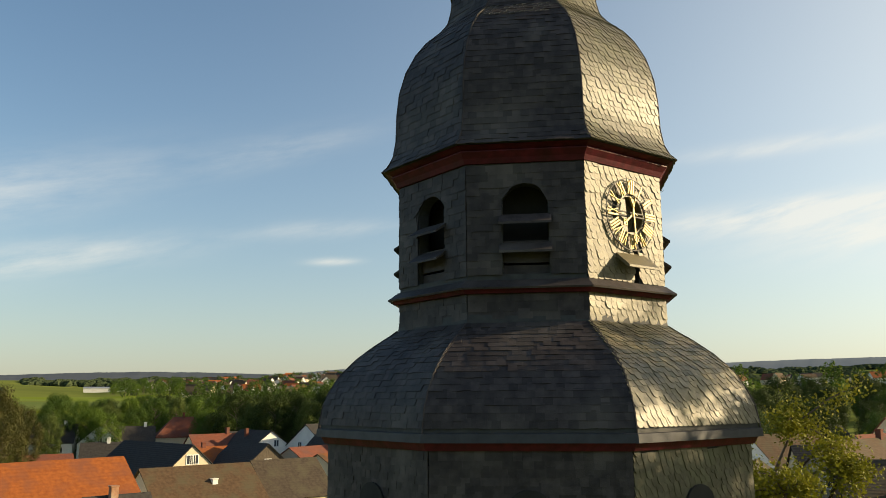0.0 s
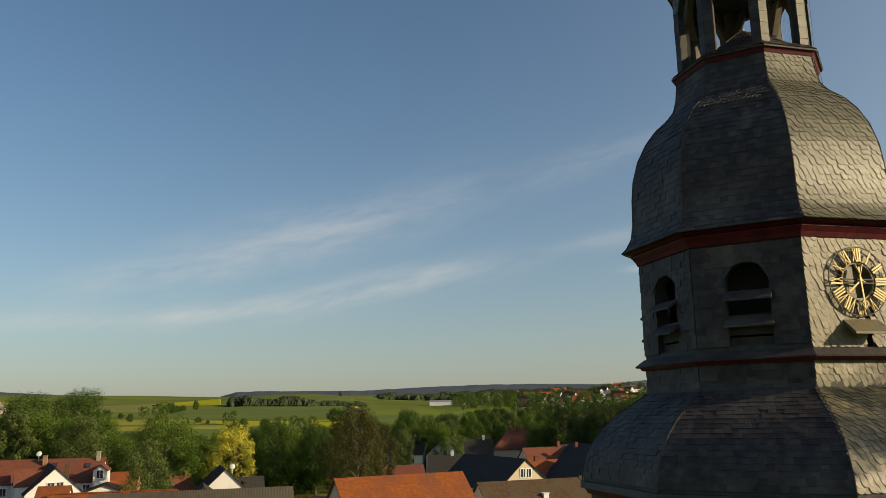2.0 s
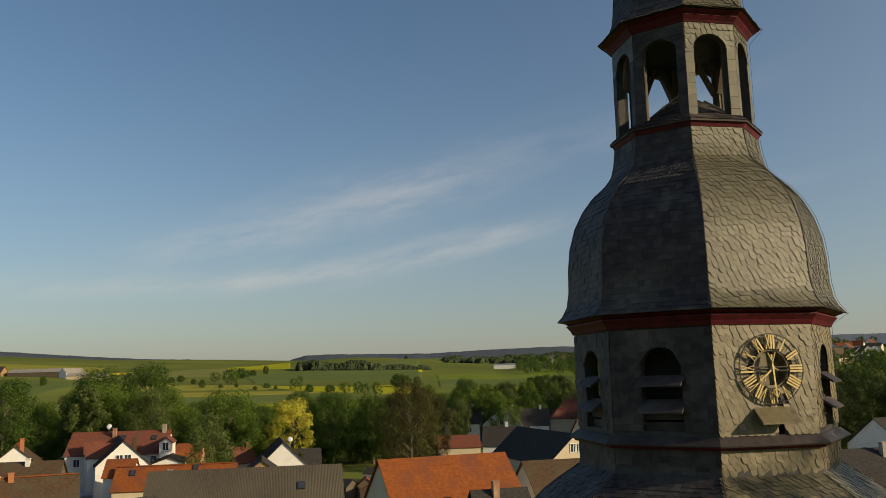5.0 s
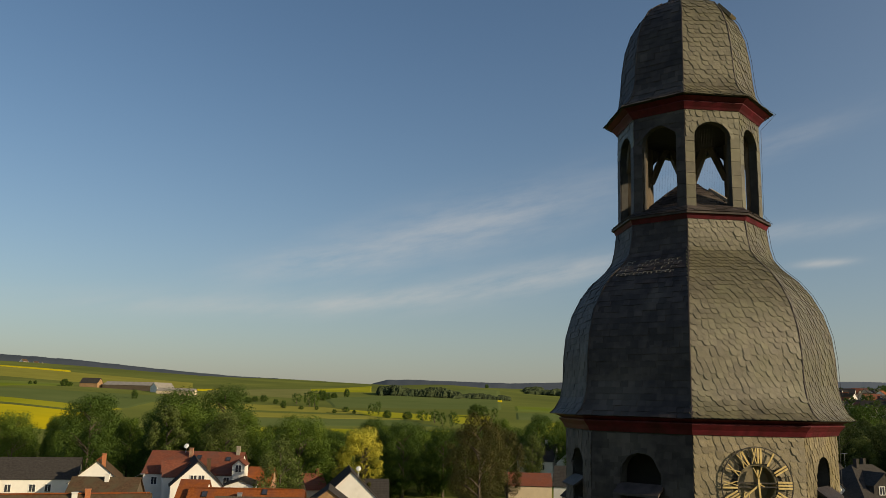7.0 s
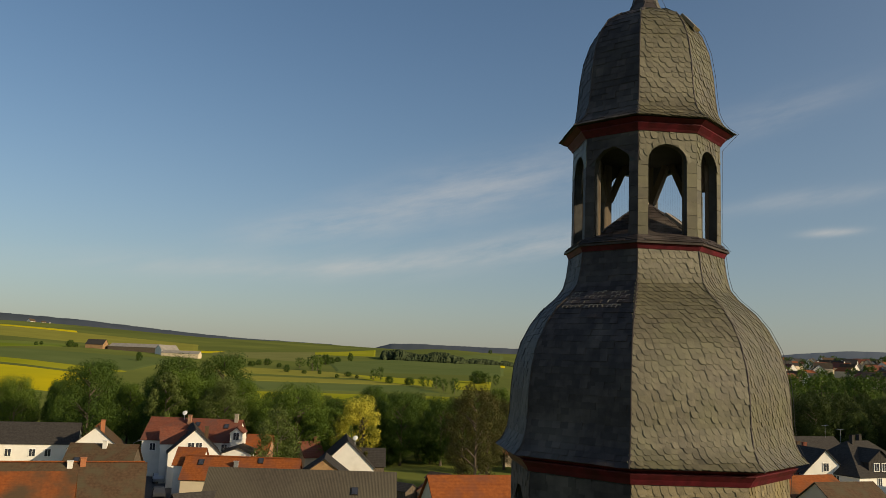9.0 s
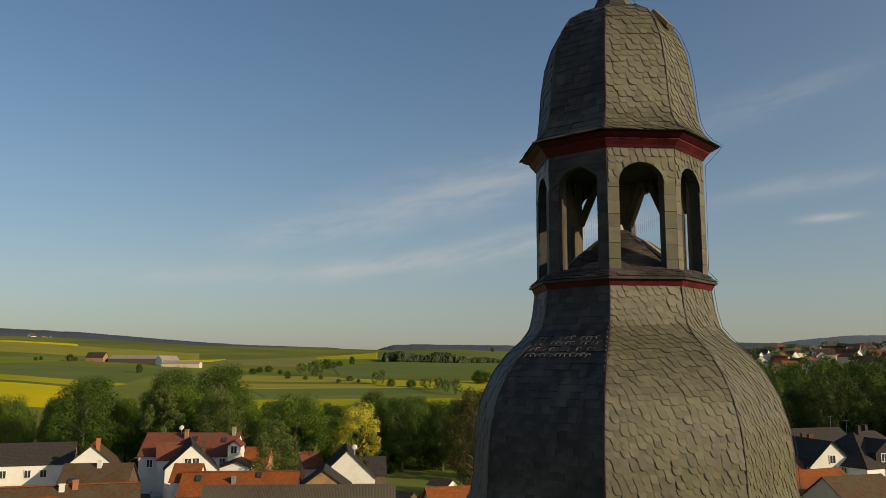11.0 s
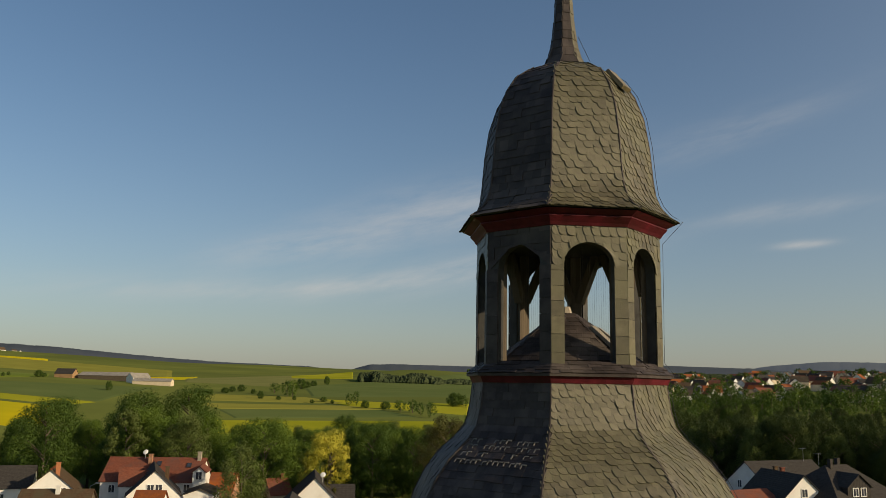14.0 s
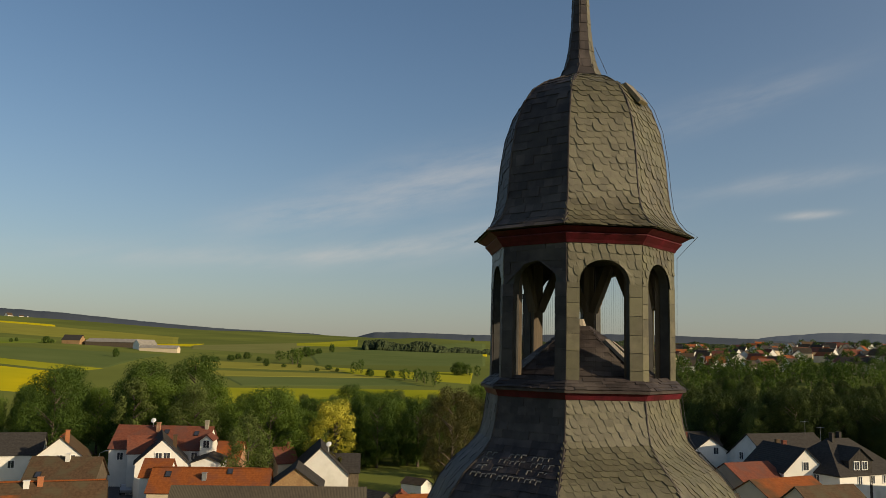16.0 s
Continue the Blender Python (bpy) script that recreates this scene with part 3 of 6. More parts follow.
def on_face(k, r):
    """From (sideways, outward, up) of face k at corner radius r to the world."""
    n_ax, t_ax = face_axes(k)
    m = Matrix((t_ax, n_ax, Vector((0, 0, 1)))).transposed().to_4x4()
    m.translation = n_ax * (r * C22) + Vector((0, 0, Z0))
    return m


drum = part("drum_core", octagon([(1.85, DRUM_LOW), (1.85, DRUM_TOP)]), DARK, tower, "near-black core giving the belfry openings their shade")
drum_faces = []
for k in range(8):
    width = 2 * (DRUM_R - 0.02) * S22
    if k == 0:
        bm = arch_panel(width, DRUM_LOW, -1.55, 0.06, -2.20, -1.67, -1.65, 0.2)
        bmesh.ops.translate(bm, verts=[v for v in bm.verts if abs(v.co.x) < 0.1], vec=(0.24, 0, 0))
        n = 64                   # upper panel with the round eye of the clock
        rim, edge = [], []
        for i in range(n):
            a = 2 * math.pi * (i + 0.5) / n
            c_, s_ = math.cos(a), math.sin(a)
            sx = ((width / 2 - CLOCK_U) if c_ > 0 else (width / 2 + CLOCK_U)) / max(abs(c_), 1e-6)
            sz = ((DRUM_TOP - CLOCK_Z) if s_ > 0 else (CLOCK_Z + 1.55)) / max(abs(s_), 1e-6)
            rr = min(sx, sz)
            for y in (0.0, -0.2):
                rim.append(bm.verts.new((CLOCK_U + EYE_R * c_, y, CLOCK_Z + EYE_R * s_)))
                edge.append(bm.verts.new((CLOCK_U + rr * c_, y, CLOCK_Z + rr * s_)))
        for i in range(n):
            j = (i + 1) % n
            bm.faces.new((rim[2 * i], rim[2 * j], edge[2 * j], edge[2 * i]))
            bm.faces.new((rim[2 * i + 1], edge[2 * i + 1], edge[2 * j + 1], rim[2 * j + 1]))
            bm.faces.new((rim[2 * j], rim[2 * i], rim[2 * i + 1], rim[2 * j + 1]))
        bmesh.ops.recalc_face_normals(bm, faces=bm.faces)
    else:
        bm = arch_panel(width, DRUM_LOW, DRUM_TOP, W_HALF, W_BOT, W_SPRING, W_CROWN, 0.2)
    bmesh.ops.transform(bm, matrix=on_face(k, DRUM_R - 0.02), verts=bm.verts)
    wall = part("drum_wall", bm, SLATE_BED, tower, "slate-clad belfry wall")
    drum_faces.append(wall)
    if k == 0:
        continue
    for zc in (-1.33, -1.78):
        bm = bmesh.new()
        m = on_face(k, DRUM_R)
        hood = [(-0.03, 0.16), (0.20, 0.0), (0.20, -0.035), (-0.03, 0.10)]
        ring_a = [bm.verts.new(m @ Vector((-W_HALF - 0.05, y, zc + z))) for y, z in hood]
        ring_b = [bm.verts.new(m @ Vector((W_HALF + 0.05, y, zc + z))) for y, z in hood]
        for i in range(4):
            bm.faces.new((ring_a[i], ring_a[(i + 1) % 4], ring_b[(i + 1) % 4], ring_b[i]))
        bm.faces.new(ring_a[::-1])
        bm.faces.new(ring_b)
        bmesh.ops.recalc_face_normals(bm, faces=bm.faces)
        part("louvre_hood", bm, SLATE_DARK, tower, "slated sloping louvre hood")
    bm = bmesh.new()
    box(bm, 0, -0.10, -1.76, 2 * W_HALF, 0.03, 0.35, on_face(k, DRUM_R))
    box(bm, 0, -0.12, -2.05, 2 * W_HALF, 0.03, 0.16, on_face(k, DRUM_R))
    part("louvre_board", bm, SLATE_DARK, tower, "louvre boards in the dark slate colour")

part("sill_cornice", octagon_ring([(2.40, -2.42), (2.50, -2.42), (2.55, -2.34), (2.40, -2.34)]), RED, tower, "red painted cornice moulding")
part("sill_flashing", octagon_ring([(2.40, -2.345), (2.61, -2.365), (2.62, -2.34), (2.44, -2.21), (2.40, -2.21)]), SLATE_DARK, tower, "slate and lead sill")
part("main_cornice", octagon_ring([(2.38, -0.345), (2.45, -0.345), (2.49, -0.265), (2.57, -0.18), (2.57, -0.16), (2.38, -0.16)]), RED, tower, "red painted main cornice")
part("soffit", octagon_ring([(2.38, -0.156), (2.52, -0.156), (2.60, -0.115), (2.68, -0.095), (2.38, -0.095)]), RED, tower, "red painted soffit under the eave")

BELL = [(2.74, -0.085), (2.62, 0.035), (2.53, 0.22), (2.48, 0.51), (2.465, 1.0), (2.42, 1.4), (2.30, 1.82), (2.12, 2.17), (1.92, 2.43), (1.64, 2.68),
        (1.50, 2.86), (1.44, 3.10), (1.40, 3.42), (1.40, 3.50)]
bell_roof = part("bell_roof", octagon(lower_hull(BELL)), SLATE_BED, tower, "bell-shaped slate roof")
part("neck_cornice", octagon_ring([(1.36, 3.44), (1.42, 3.44), (1.46, 3.53), (1.36, 3.53)]), RED, tower, "red painted cornice moulding")
part("neck_flashing", octagon_ring([(0.9, 3.53), (1.50, 3.53), (1.505, 3.56), (1.33, 3.70), (0.9, 3.75)]), SLATE_DARK, tower, "dark slated skirt below the lantern")

# open lantern
LAN_R, LAN_LOW, LAN_TOP = 1.35, 3.62, 5.58
L_HALF, L_BOT, L_SPRING, L_CROWN = 0.345, 3.62, 5.00, 5.31


def in_arch(u, z):
    if abs(u) > L_HALF + 0.01:
        return False
    return z < L_SPRING + (L_CROWN - L_SPRING) * math.sqrt(max(0, 1 - (u / (L_HALF + 0.01)) ** 2)) + 0.0


def arch_line(u):
    return L_SPRING + (L_CROWN - L_SPRING) * math.sqrt(max(0, 1 - (u / L_HALF) ** 2)) if abs(u) < L_HALF else -99.0


lantern_faces = []
for k in range(8):
    bm = arch_panel(2 * (LAN_R - 0.012) * S22, LAN_LOW, LAN_TOP, L_HALF, LAN_LOW, L_SPRING, L_CROWN, 0.13)
    bmesh.ops.transform(bm, matrix=on_face(k, LAN_R - 0.012), verts=bm.verts)
    lantern_faces.append(part("lantern_wall", bm, SLATE_BED, tower, "slated lantern wall with an open arch"))
    for sgn in (-1, 1):
        bm = bmesh.new()
        m = on_face(k, LAN_R)
        zz = LAN_LOW
        while zz < L_SPRING - 0.02:
            hh = rng.uniform(0.20, 0.26)
            hh = min(hh, L_SPRING - zz)
            cx = sgn * (L_HALF + (LAN_R * S22 - L_HALF) / 2)
            box(bm, cx, rng.uniform(0.002, 0.008), zz + hh / 2, LAN_R * S22 - L_HALF + 0.004, 0.016, hh - 0.006, m)
            zz += hh
        # Piers away from the sun get the darker slate, shade included in it
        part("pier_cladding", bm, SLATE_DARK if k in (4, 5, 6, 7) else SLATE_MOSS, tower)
    bm = bmesh.new()
    a0 = radians(270 + TWIST + 45 * k)
    box(bm, 0, 0, (3.7 + 5.5) / 2 + Z0, 0.17, 0.17, 1.8, Matrix.Translation((1.17 * math.cos(a0), 1.17 * math.sin(a0), 0)) @ Matrix.Rotation(a0, 4, "Z"))
    part("corner_post", bm, TIMBER, tower, "old timber corner post of the lantern")
    for sgn in (-1, 1) if k in (2, 3, 4, 5, 6) else ():
        bm = bmesh.new()
        m = on_face(k, LAN_R)
        beam(bm, m @ Vector((sgn * (L_HALF + 0.03), -0.19, 4.72)), m @ Vector((sgn * 0.06, -0.19, 5.46)), 0.14, 0.12)
        part("brace", bm, TIMBER, tower, "diagonal timber brace")
part("lantern_ceiling", octagon([(1.32, 5.46), (1.32, 5.57)]), DARK, tower, "lantern ceiling with its shade put in as near-black")
inner_roof = part("inner_roof", octagon([(1.22, 3.62), (1.10, 3.73), (0.62, 4.10), (0.16, 4.43), (0.10, 4.45)]), SLATE_DARK, tower, "small slated pyramid roof inside the lantern")
bm = bmesh.new()
tube(bm, [(0, 0, Z0 + 4.3), (0, 0, Z0 + 4.56)], [0.14, 0.06])
part("cowl", bm, STONE, tower, "small weathered finial stump")
bm = bmesh.new()
beam(bm, corner(1.25, 0.50, 4.24), corner(1.25, 1.05, 3.82), 0.10, 0.05)
beam(bm, corner(1.55, 0.52, 4.22), corner(1.55, 1.02, 3.84), 0.05, 0.05)
part("roof_batten", bm, FIBRE, tower, "pale weathered battens on the inner roof")
for k in (0, 7, 1):
    bm = bmesh.new()
    m = on_face(k, LAN_R)
    for i in range(22):
        u = -L_HALF + 2 * L_HALF * (i + 0.5) / 22
        box(bm, u, -0.15, (3.66 + 5.3) / 2, 0.0012, 0.0012, 5.3 - 3.66, m)
    part("bird_guard", bm, IRON, tower, "thin wire bird guard")

part("lantern_cornice", octagon_ring([(1.30, 5.53), (1.375, 5.53), (1.40, 5.57), (1.47, 5.645), (1.47, 5.66), (1.30, 5.66)]), RED, tower, "red painted lantern cornice")
part("soffit", octagon_ring([(1.30, 5.664), (1.46, 5.664), (1.58, 5.725), (1.30, 5.725)]), RED, tower, "red painted soffit under the eave")
CAP = [(1.64, 5.74), (1.49, 5.84), (1.385, 5.97), (1.315, 6.14), (1.28, 6.40), (1.24, 6.88), (1.17, 7.32), (1.045, 7.68), (0.88, 7.93), (0.66, 8.09), (0.36, 8.22)]
cap_roof = part("cap_roof", octagon(lower_hull(CAP)), SLATE_BED, tower, "domed slate cap of the lantern")
SPIRE = [(0.46, 8.13), (0.34, 8.24), (0.275, 8.36), (0.22, 8.54), (0.185, 8.74), (0.15, 9.05), (0.13, 9.4), (0.10, 10.2), (0.06, 11.2)]
spire = part("spire", octagon(SPIRE), SLATE_BED, tower, "slender slate spire")
bm = bmesh.new()
bmesh.ops.create_icosphere(bm, subdivisions=2, radius=0.16, matrix=Matrix.Translation((0, 0, Z0 + 11.3)))
part("finial_ball", bm, GOLD, tower, "gilded finial ball")
n_ax, t_ax = face_axes(1)
bm = bmesh.new()
hm = Matrix.Translation(n_ax * 0.92 + t_ax * -0.02 + Vector((0, 0, Z0 + 7.86))) @ Matrix((t_ax, (n_ax * 0.62 + Vector((0, 0, -0.78))).normalized(), (n_ax * 0.78 + Vector((0, 0, 0.62))).normalized())).transposed().to_4x4()
box(bm, 0, 0.02, -0.01, 0.24, 0.40, 0.06, hm)
bmesh.ops.bevel(bm, geom=bm.edges[:], offset=0.015, segments=1)
part("roof_hatch", bm, SLATE, tower, "small weathered roof hatch")
bm = bmesh.new()
wire = [corner(2, 0.22, 8.75), corner(2, 0.40, 8.32)] + [corner(2, r + 0.05, z + 0.02) for r, z in reversed(CAP)]
wire += [corner(2, 1.40, 5.45), corner(2, 1.38, 3.75), corner(2, 1.53, 3.57)] + [corner(2, r + 0.05, z + 0.01) for r, z in reversed(BELL)] + [corner(2, 2.46, -0.3), corner(2, 2.46, -2.2)]
tube(bm, wire, [0.004] * len(wire), 5)
part("lightning_wire", bm, LEAD, tower, "thin lightning conductor wire")

# hip strips along the corners of the cap and the bell roof
for prof in (CAP, BELL, LOW_ROOF):
    for k in range(8):
        bm = bmesh.new()
        a0 = radians(270 + TWIST + 45 * k)
        d = Vector((math.cos(a0), math.sin(a0), 0))
        pts = [corner(k, r, z) + d * 0.004 for r, z in prof]
        tube(bm, pts, [0.015] * len(pts), 6)
        part("hip", bm, SLATE_DARK, tower)

# clock: open gilt dial on an iron ring frame
bm = bmesh.new()
for zz in (-0.03, 0.03):
    box(bm, CLOCK_U, 0.05, CLOCK_Z + zz, 0.66, 0.02, 0.022, on_face(0, DRUM_R))
part("dial_strap", bm, IRON, tower, "iron straps behind the pointers")
clock = part("clock_eye", bmesh.new(), DARK, tower, "round recess behind the dial")
bm = bmesh.new()
m = on_face(0, DRUM_R)
for y0, mat_r in ((0.012, EYE_R + 0.02),):
    n = 32
    ro = [bm.verts.new(m @ Vector((CLOCK_U + mat_r * math.cos(2 * math.pi * i / n), 0.035, CLOCK_Z + mat_r * math.sin(2 * math.pi * i / n)))) for i in range(n)]
    ri = [bm.verts.new(m @ Vector((CLOCK_U + (mat_r - 0.03) * math.cos(2 * math.pi * i / n), 0.035, CLOCK_Z + (mat_r - 0.03) * math.sin(2 * math.pi * i / n)))) for i in range(n)]
    rb = [bm.verts.new(m @ Vector((CLOCK_U + (mat_r - 0.03) * math.cos(2 * math.pi * i / n), -0.17, CLOCK_Z + (mat_r - 0.03) * math.sin(2 * math.pi * i / n)))) for i in range(n)]
    for i in range(n):
        j = (i + 1) % n
        bm.faces.new((ro[i], ro[j], ri[j], ri[i]))
        bm.faces.new((ri[i], ri[j], rb[j], rb[i]))
    bm.faces.new(rb)
    bmesh.ops.recalc_face_normals(bm, faces=bm.faces)
bm.to_mesh(clock.data)
bm.free()
clock.data.materials.clear()
clock.data.materials.append(SLATE)


bm = bmesh.new()
m = on_face(0, DRUM_R)
arc = [(CLOCK_U + (EYE_R - 0.012) * math.cos(a), CLOCK_Z + (EYE_R - 0.012) * math.sin(a)) for a in (radians(98 + 172 * i / 20) for i in range(21))]
front = [bm.verts.new(m @ Vector((u, -0.02, z))) for u, z in arc]
back = [bm.verts.new(m @ Vector((u, -0.05, z))) for u, z in arc]
bm.faces.new(front)
bm.faces.new(back[::-1])
for i in range(len(arc)):
    j = (i + 1) % len(arc)
    bm.faces.new((front[i], back[i], back[j], front[j]))
bmesh.ops.recalc_face_normals(bm, faces=bm.faces)
part("clock_shutter", bm, SLATE, tower, "grey slated board behind one half of the dial")


def dial_ring(radius, wide, y, material, name, label):
    rb_ = bmesh.new()
    n = 48
    mm = on_face(0, DRUM_R)
    loops = []
    for rr, yy in ((radius - wide / 2, y), (radius + wide / 2, y), (radius + wide / 2, y - 0.012), (radius - wide / 2, y - 0.012)):
        loops.append([rb_.verts.new(mm @ Vector((CLOCK_U + rr * math.cos(2 * math.pi * i / n), yy, CLOCK_Z + rr * math.sin(2 * math.pi * i / n)))) for i in range(n)])
    for a, b in zip(loops, loops[1:] + loops[:1]):
        for i in range(n):
            rb_.faces.new((a[i], a[(i + 1) % n], b[(i + 1) % n], b[i]))
    bmesh.ops.recalc_face_normals(rb_, faces=rb_.faces)
    return part(name, rb_, material, tower, label)


dial = dial_ring(0.59, 0.016, 0.06, IRON, "dial_ring", "thin iron dial ring")
dial_ring(0.335, 0.008, 0.062, IRON, "dial_inner_ring", "thin iron inner ring")
NUMERALS = {12: "XII", 1: "I", 2: "II", 3: "III", 4: "IIII", 5: "V", 6: "VI", 7: "VII", 8: "VIII", 9: "IX", 10: "X", 11: "XI"}
for hour, text in NUMERALS.items():
    a = radians(90 - 30 * hour)
    mm = on_face(0, DRUM_R) @ Matrix.Translation((CLOCK_U, 0.07, CLOCK_Z)) @ Matrix.Rotation(-a + math.pi / 2, 4, "Y") @ Matrix.Translation((0, 0, 0.452))
    bm = bmesh.new()
    widths = {"I": 0.046, "V": 0.088, "X": 0.088}
    x = -sum(widths[c] for c in text) / 2
    for c in text:
        w = widths[c]
        cx = x + w / 2
        if c == "I":
            box(bm, cx, 0, 0, 0.027, 0.014, 0.235, mm)
        else:
            for sgn in (-1, 1):
                dx0 = 0 if c == "V" else -sgn * w * 0.38
                p0, p1 = mm @ Vector((cx + dx0, 0, -0.118)), mm @ Vector((cx + sgn * w * 0.38, 0, 0.118))
                beam(bm, p0, p1, 0.025, 0.013)
        x += w
    part("numeral", bm, GOLD, dial, "gilded Roman numeral " + text)
for i in range(12):
    a = radians(15 + 30 * i)
    bm = bmesh.new()
    mm = on_face(0, DRUM_R) @ Matrix.Translation((CLOCK_U, 0.055, CLOCK_Z)) @ Matrix.Rotation(a, 4, "Y") @ Matrix.Translation((0, 0, 0.452))
    box(bm, 0, 0, 0, 0.006, 0.008, 0.25, mm)
    part("spoke", bm, IRON, dial, "thin iron dial spoke")


def pointer(angle, length, tail, y, label):
    pb = bmesh.new()
    mm = on_face(0, DRUM_R) @ Matrix.Translation((CLOCK_U, y, CLOCK_Z)) @ Matrix.Rotation(radians(angle), 4, "Y")
    box(pb, 0, 0, (length - tail) / 2, 0.028, 0.012, length + tail, mm)
    for sgn in (-1, 1):
        beam(pb, mm @ Vector((sgn * 0.012, 0, length * 0.72)), mm @ Vector((sgn * 0.06, 0, length * 0.84)), 0.022, 0.012)
        beam(pb, mm @ Vector((sgn * 0.06, 0, length * 0.84)), mm @ Vector((0, 0, length * 1.05)), 0.022, 0.012)
        beam(pb, mm @ Vector((0, 0, -tail * 0.45)), mm @ Vector((sgn * 0.07, 0, -tail * 1.15)), 0.035, 0.012)
    return part("pointer", pb, GOLD, dial, label)


pointer(176, 0.46, 0.24, 0.115, "long gilded pointer")
pointer(232, 0.30, 0.05, 0.10, "short gilded pointer")
bm = bmesh.new()
m = on_face(0, DRUM_R)
hood = [(-0.02, 0.25), (0.28, 0.0), (0.28, -0.035), (0.24, -0.035), (-0.02, 0.19)]
ring_a = [bm.verts.new(m @ Vector((CLOCK_U - 0.36, y, -1.97 + z))) for y, z in hood]
ring_b = [bm.verts.new(m @ Vector((CLOCK_U + 0.36, y, -1.97 + z))) for y, z in hood]
for i in range(5):
    bm.faces.new((ring_a[i], ring_a[(i + 1) % 5], ring_b[(i + 1) % 5], ring_b[i]))
bm.faces.new(ring_a[::-1])
bm.faces.new(ring_b)
bmesh.ops.recalc_face_normals(bm, faces=bm.faces)
part("clock_hood", bm, SLATE, tower, "sloping slate hood below the clock")

# ---- houses ----
def gable_prism(length, width, eave, ridge):
    """House walls: a pentagon section swept along y, base at z = 0."""
    hb = bmesh.new()
    sec = ((-width / 2, -1.0), (width / 2, -1.0), (width / 2, eave), (0, ridge), (-width / 2, eave))
    a = [hb.verts.new((x, -length / 2, z)) for x, z in sec]
    b = [hb.verts.new((x, length / 2, z)) for x, z in sec]
    hb.faces.new(a)
    hb.faces.new(b[::-1])
    for i in range(5):
        j = (i + 1) % 5
        hb.faces.new((a[j], a[i], b[i], b[j]))
    bmesh.ops.recalc_face_normals(hb, faces=hb.faces)
    return hb


def window(parent, x, y, z, turn, w=1.0, h=1.25, double=False):
    """A window with a frame and dark panes, set proud of a wall."""
    m = pose(x, y, z, 0, 0, turn)
    wb = bmesh.new()
    for cx, cz, sx, sz in ((0, h / 2, w + 0.12, 0.09), (0, -h / 2, w + 0.12, 0.09), (-w / 2, 0, 0.09, h), (w / 2, 0, 0.09, h), (0, 0, 0.06, h)):
        box(wb, cx, -0.03, cz, sx, 0.10, sz, m)
    win = part("window", wb, FRAME_W, parent, "white window frame")
    gb = bmesh.new()
    box(gb, 0, -0.01, 0, w - 0.05, 0.06, h - 0.05, m)
    part("pane", gb, GLASS, win, "dark window pane")
    return win


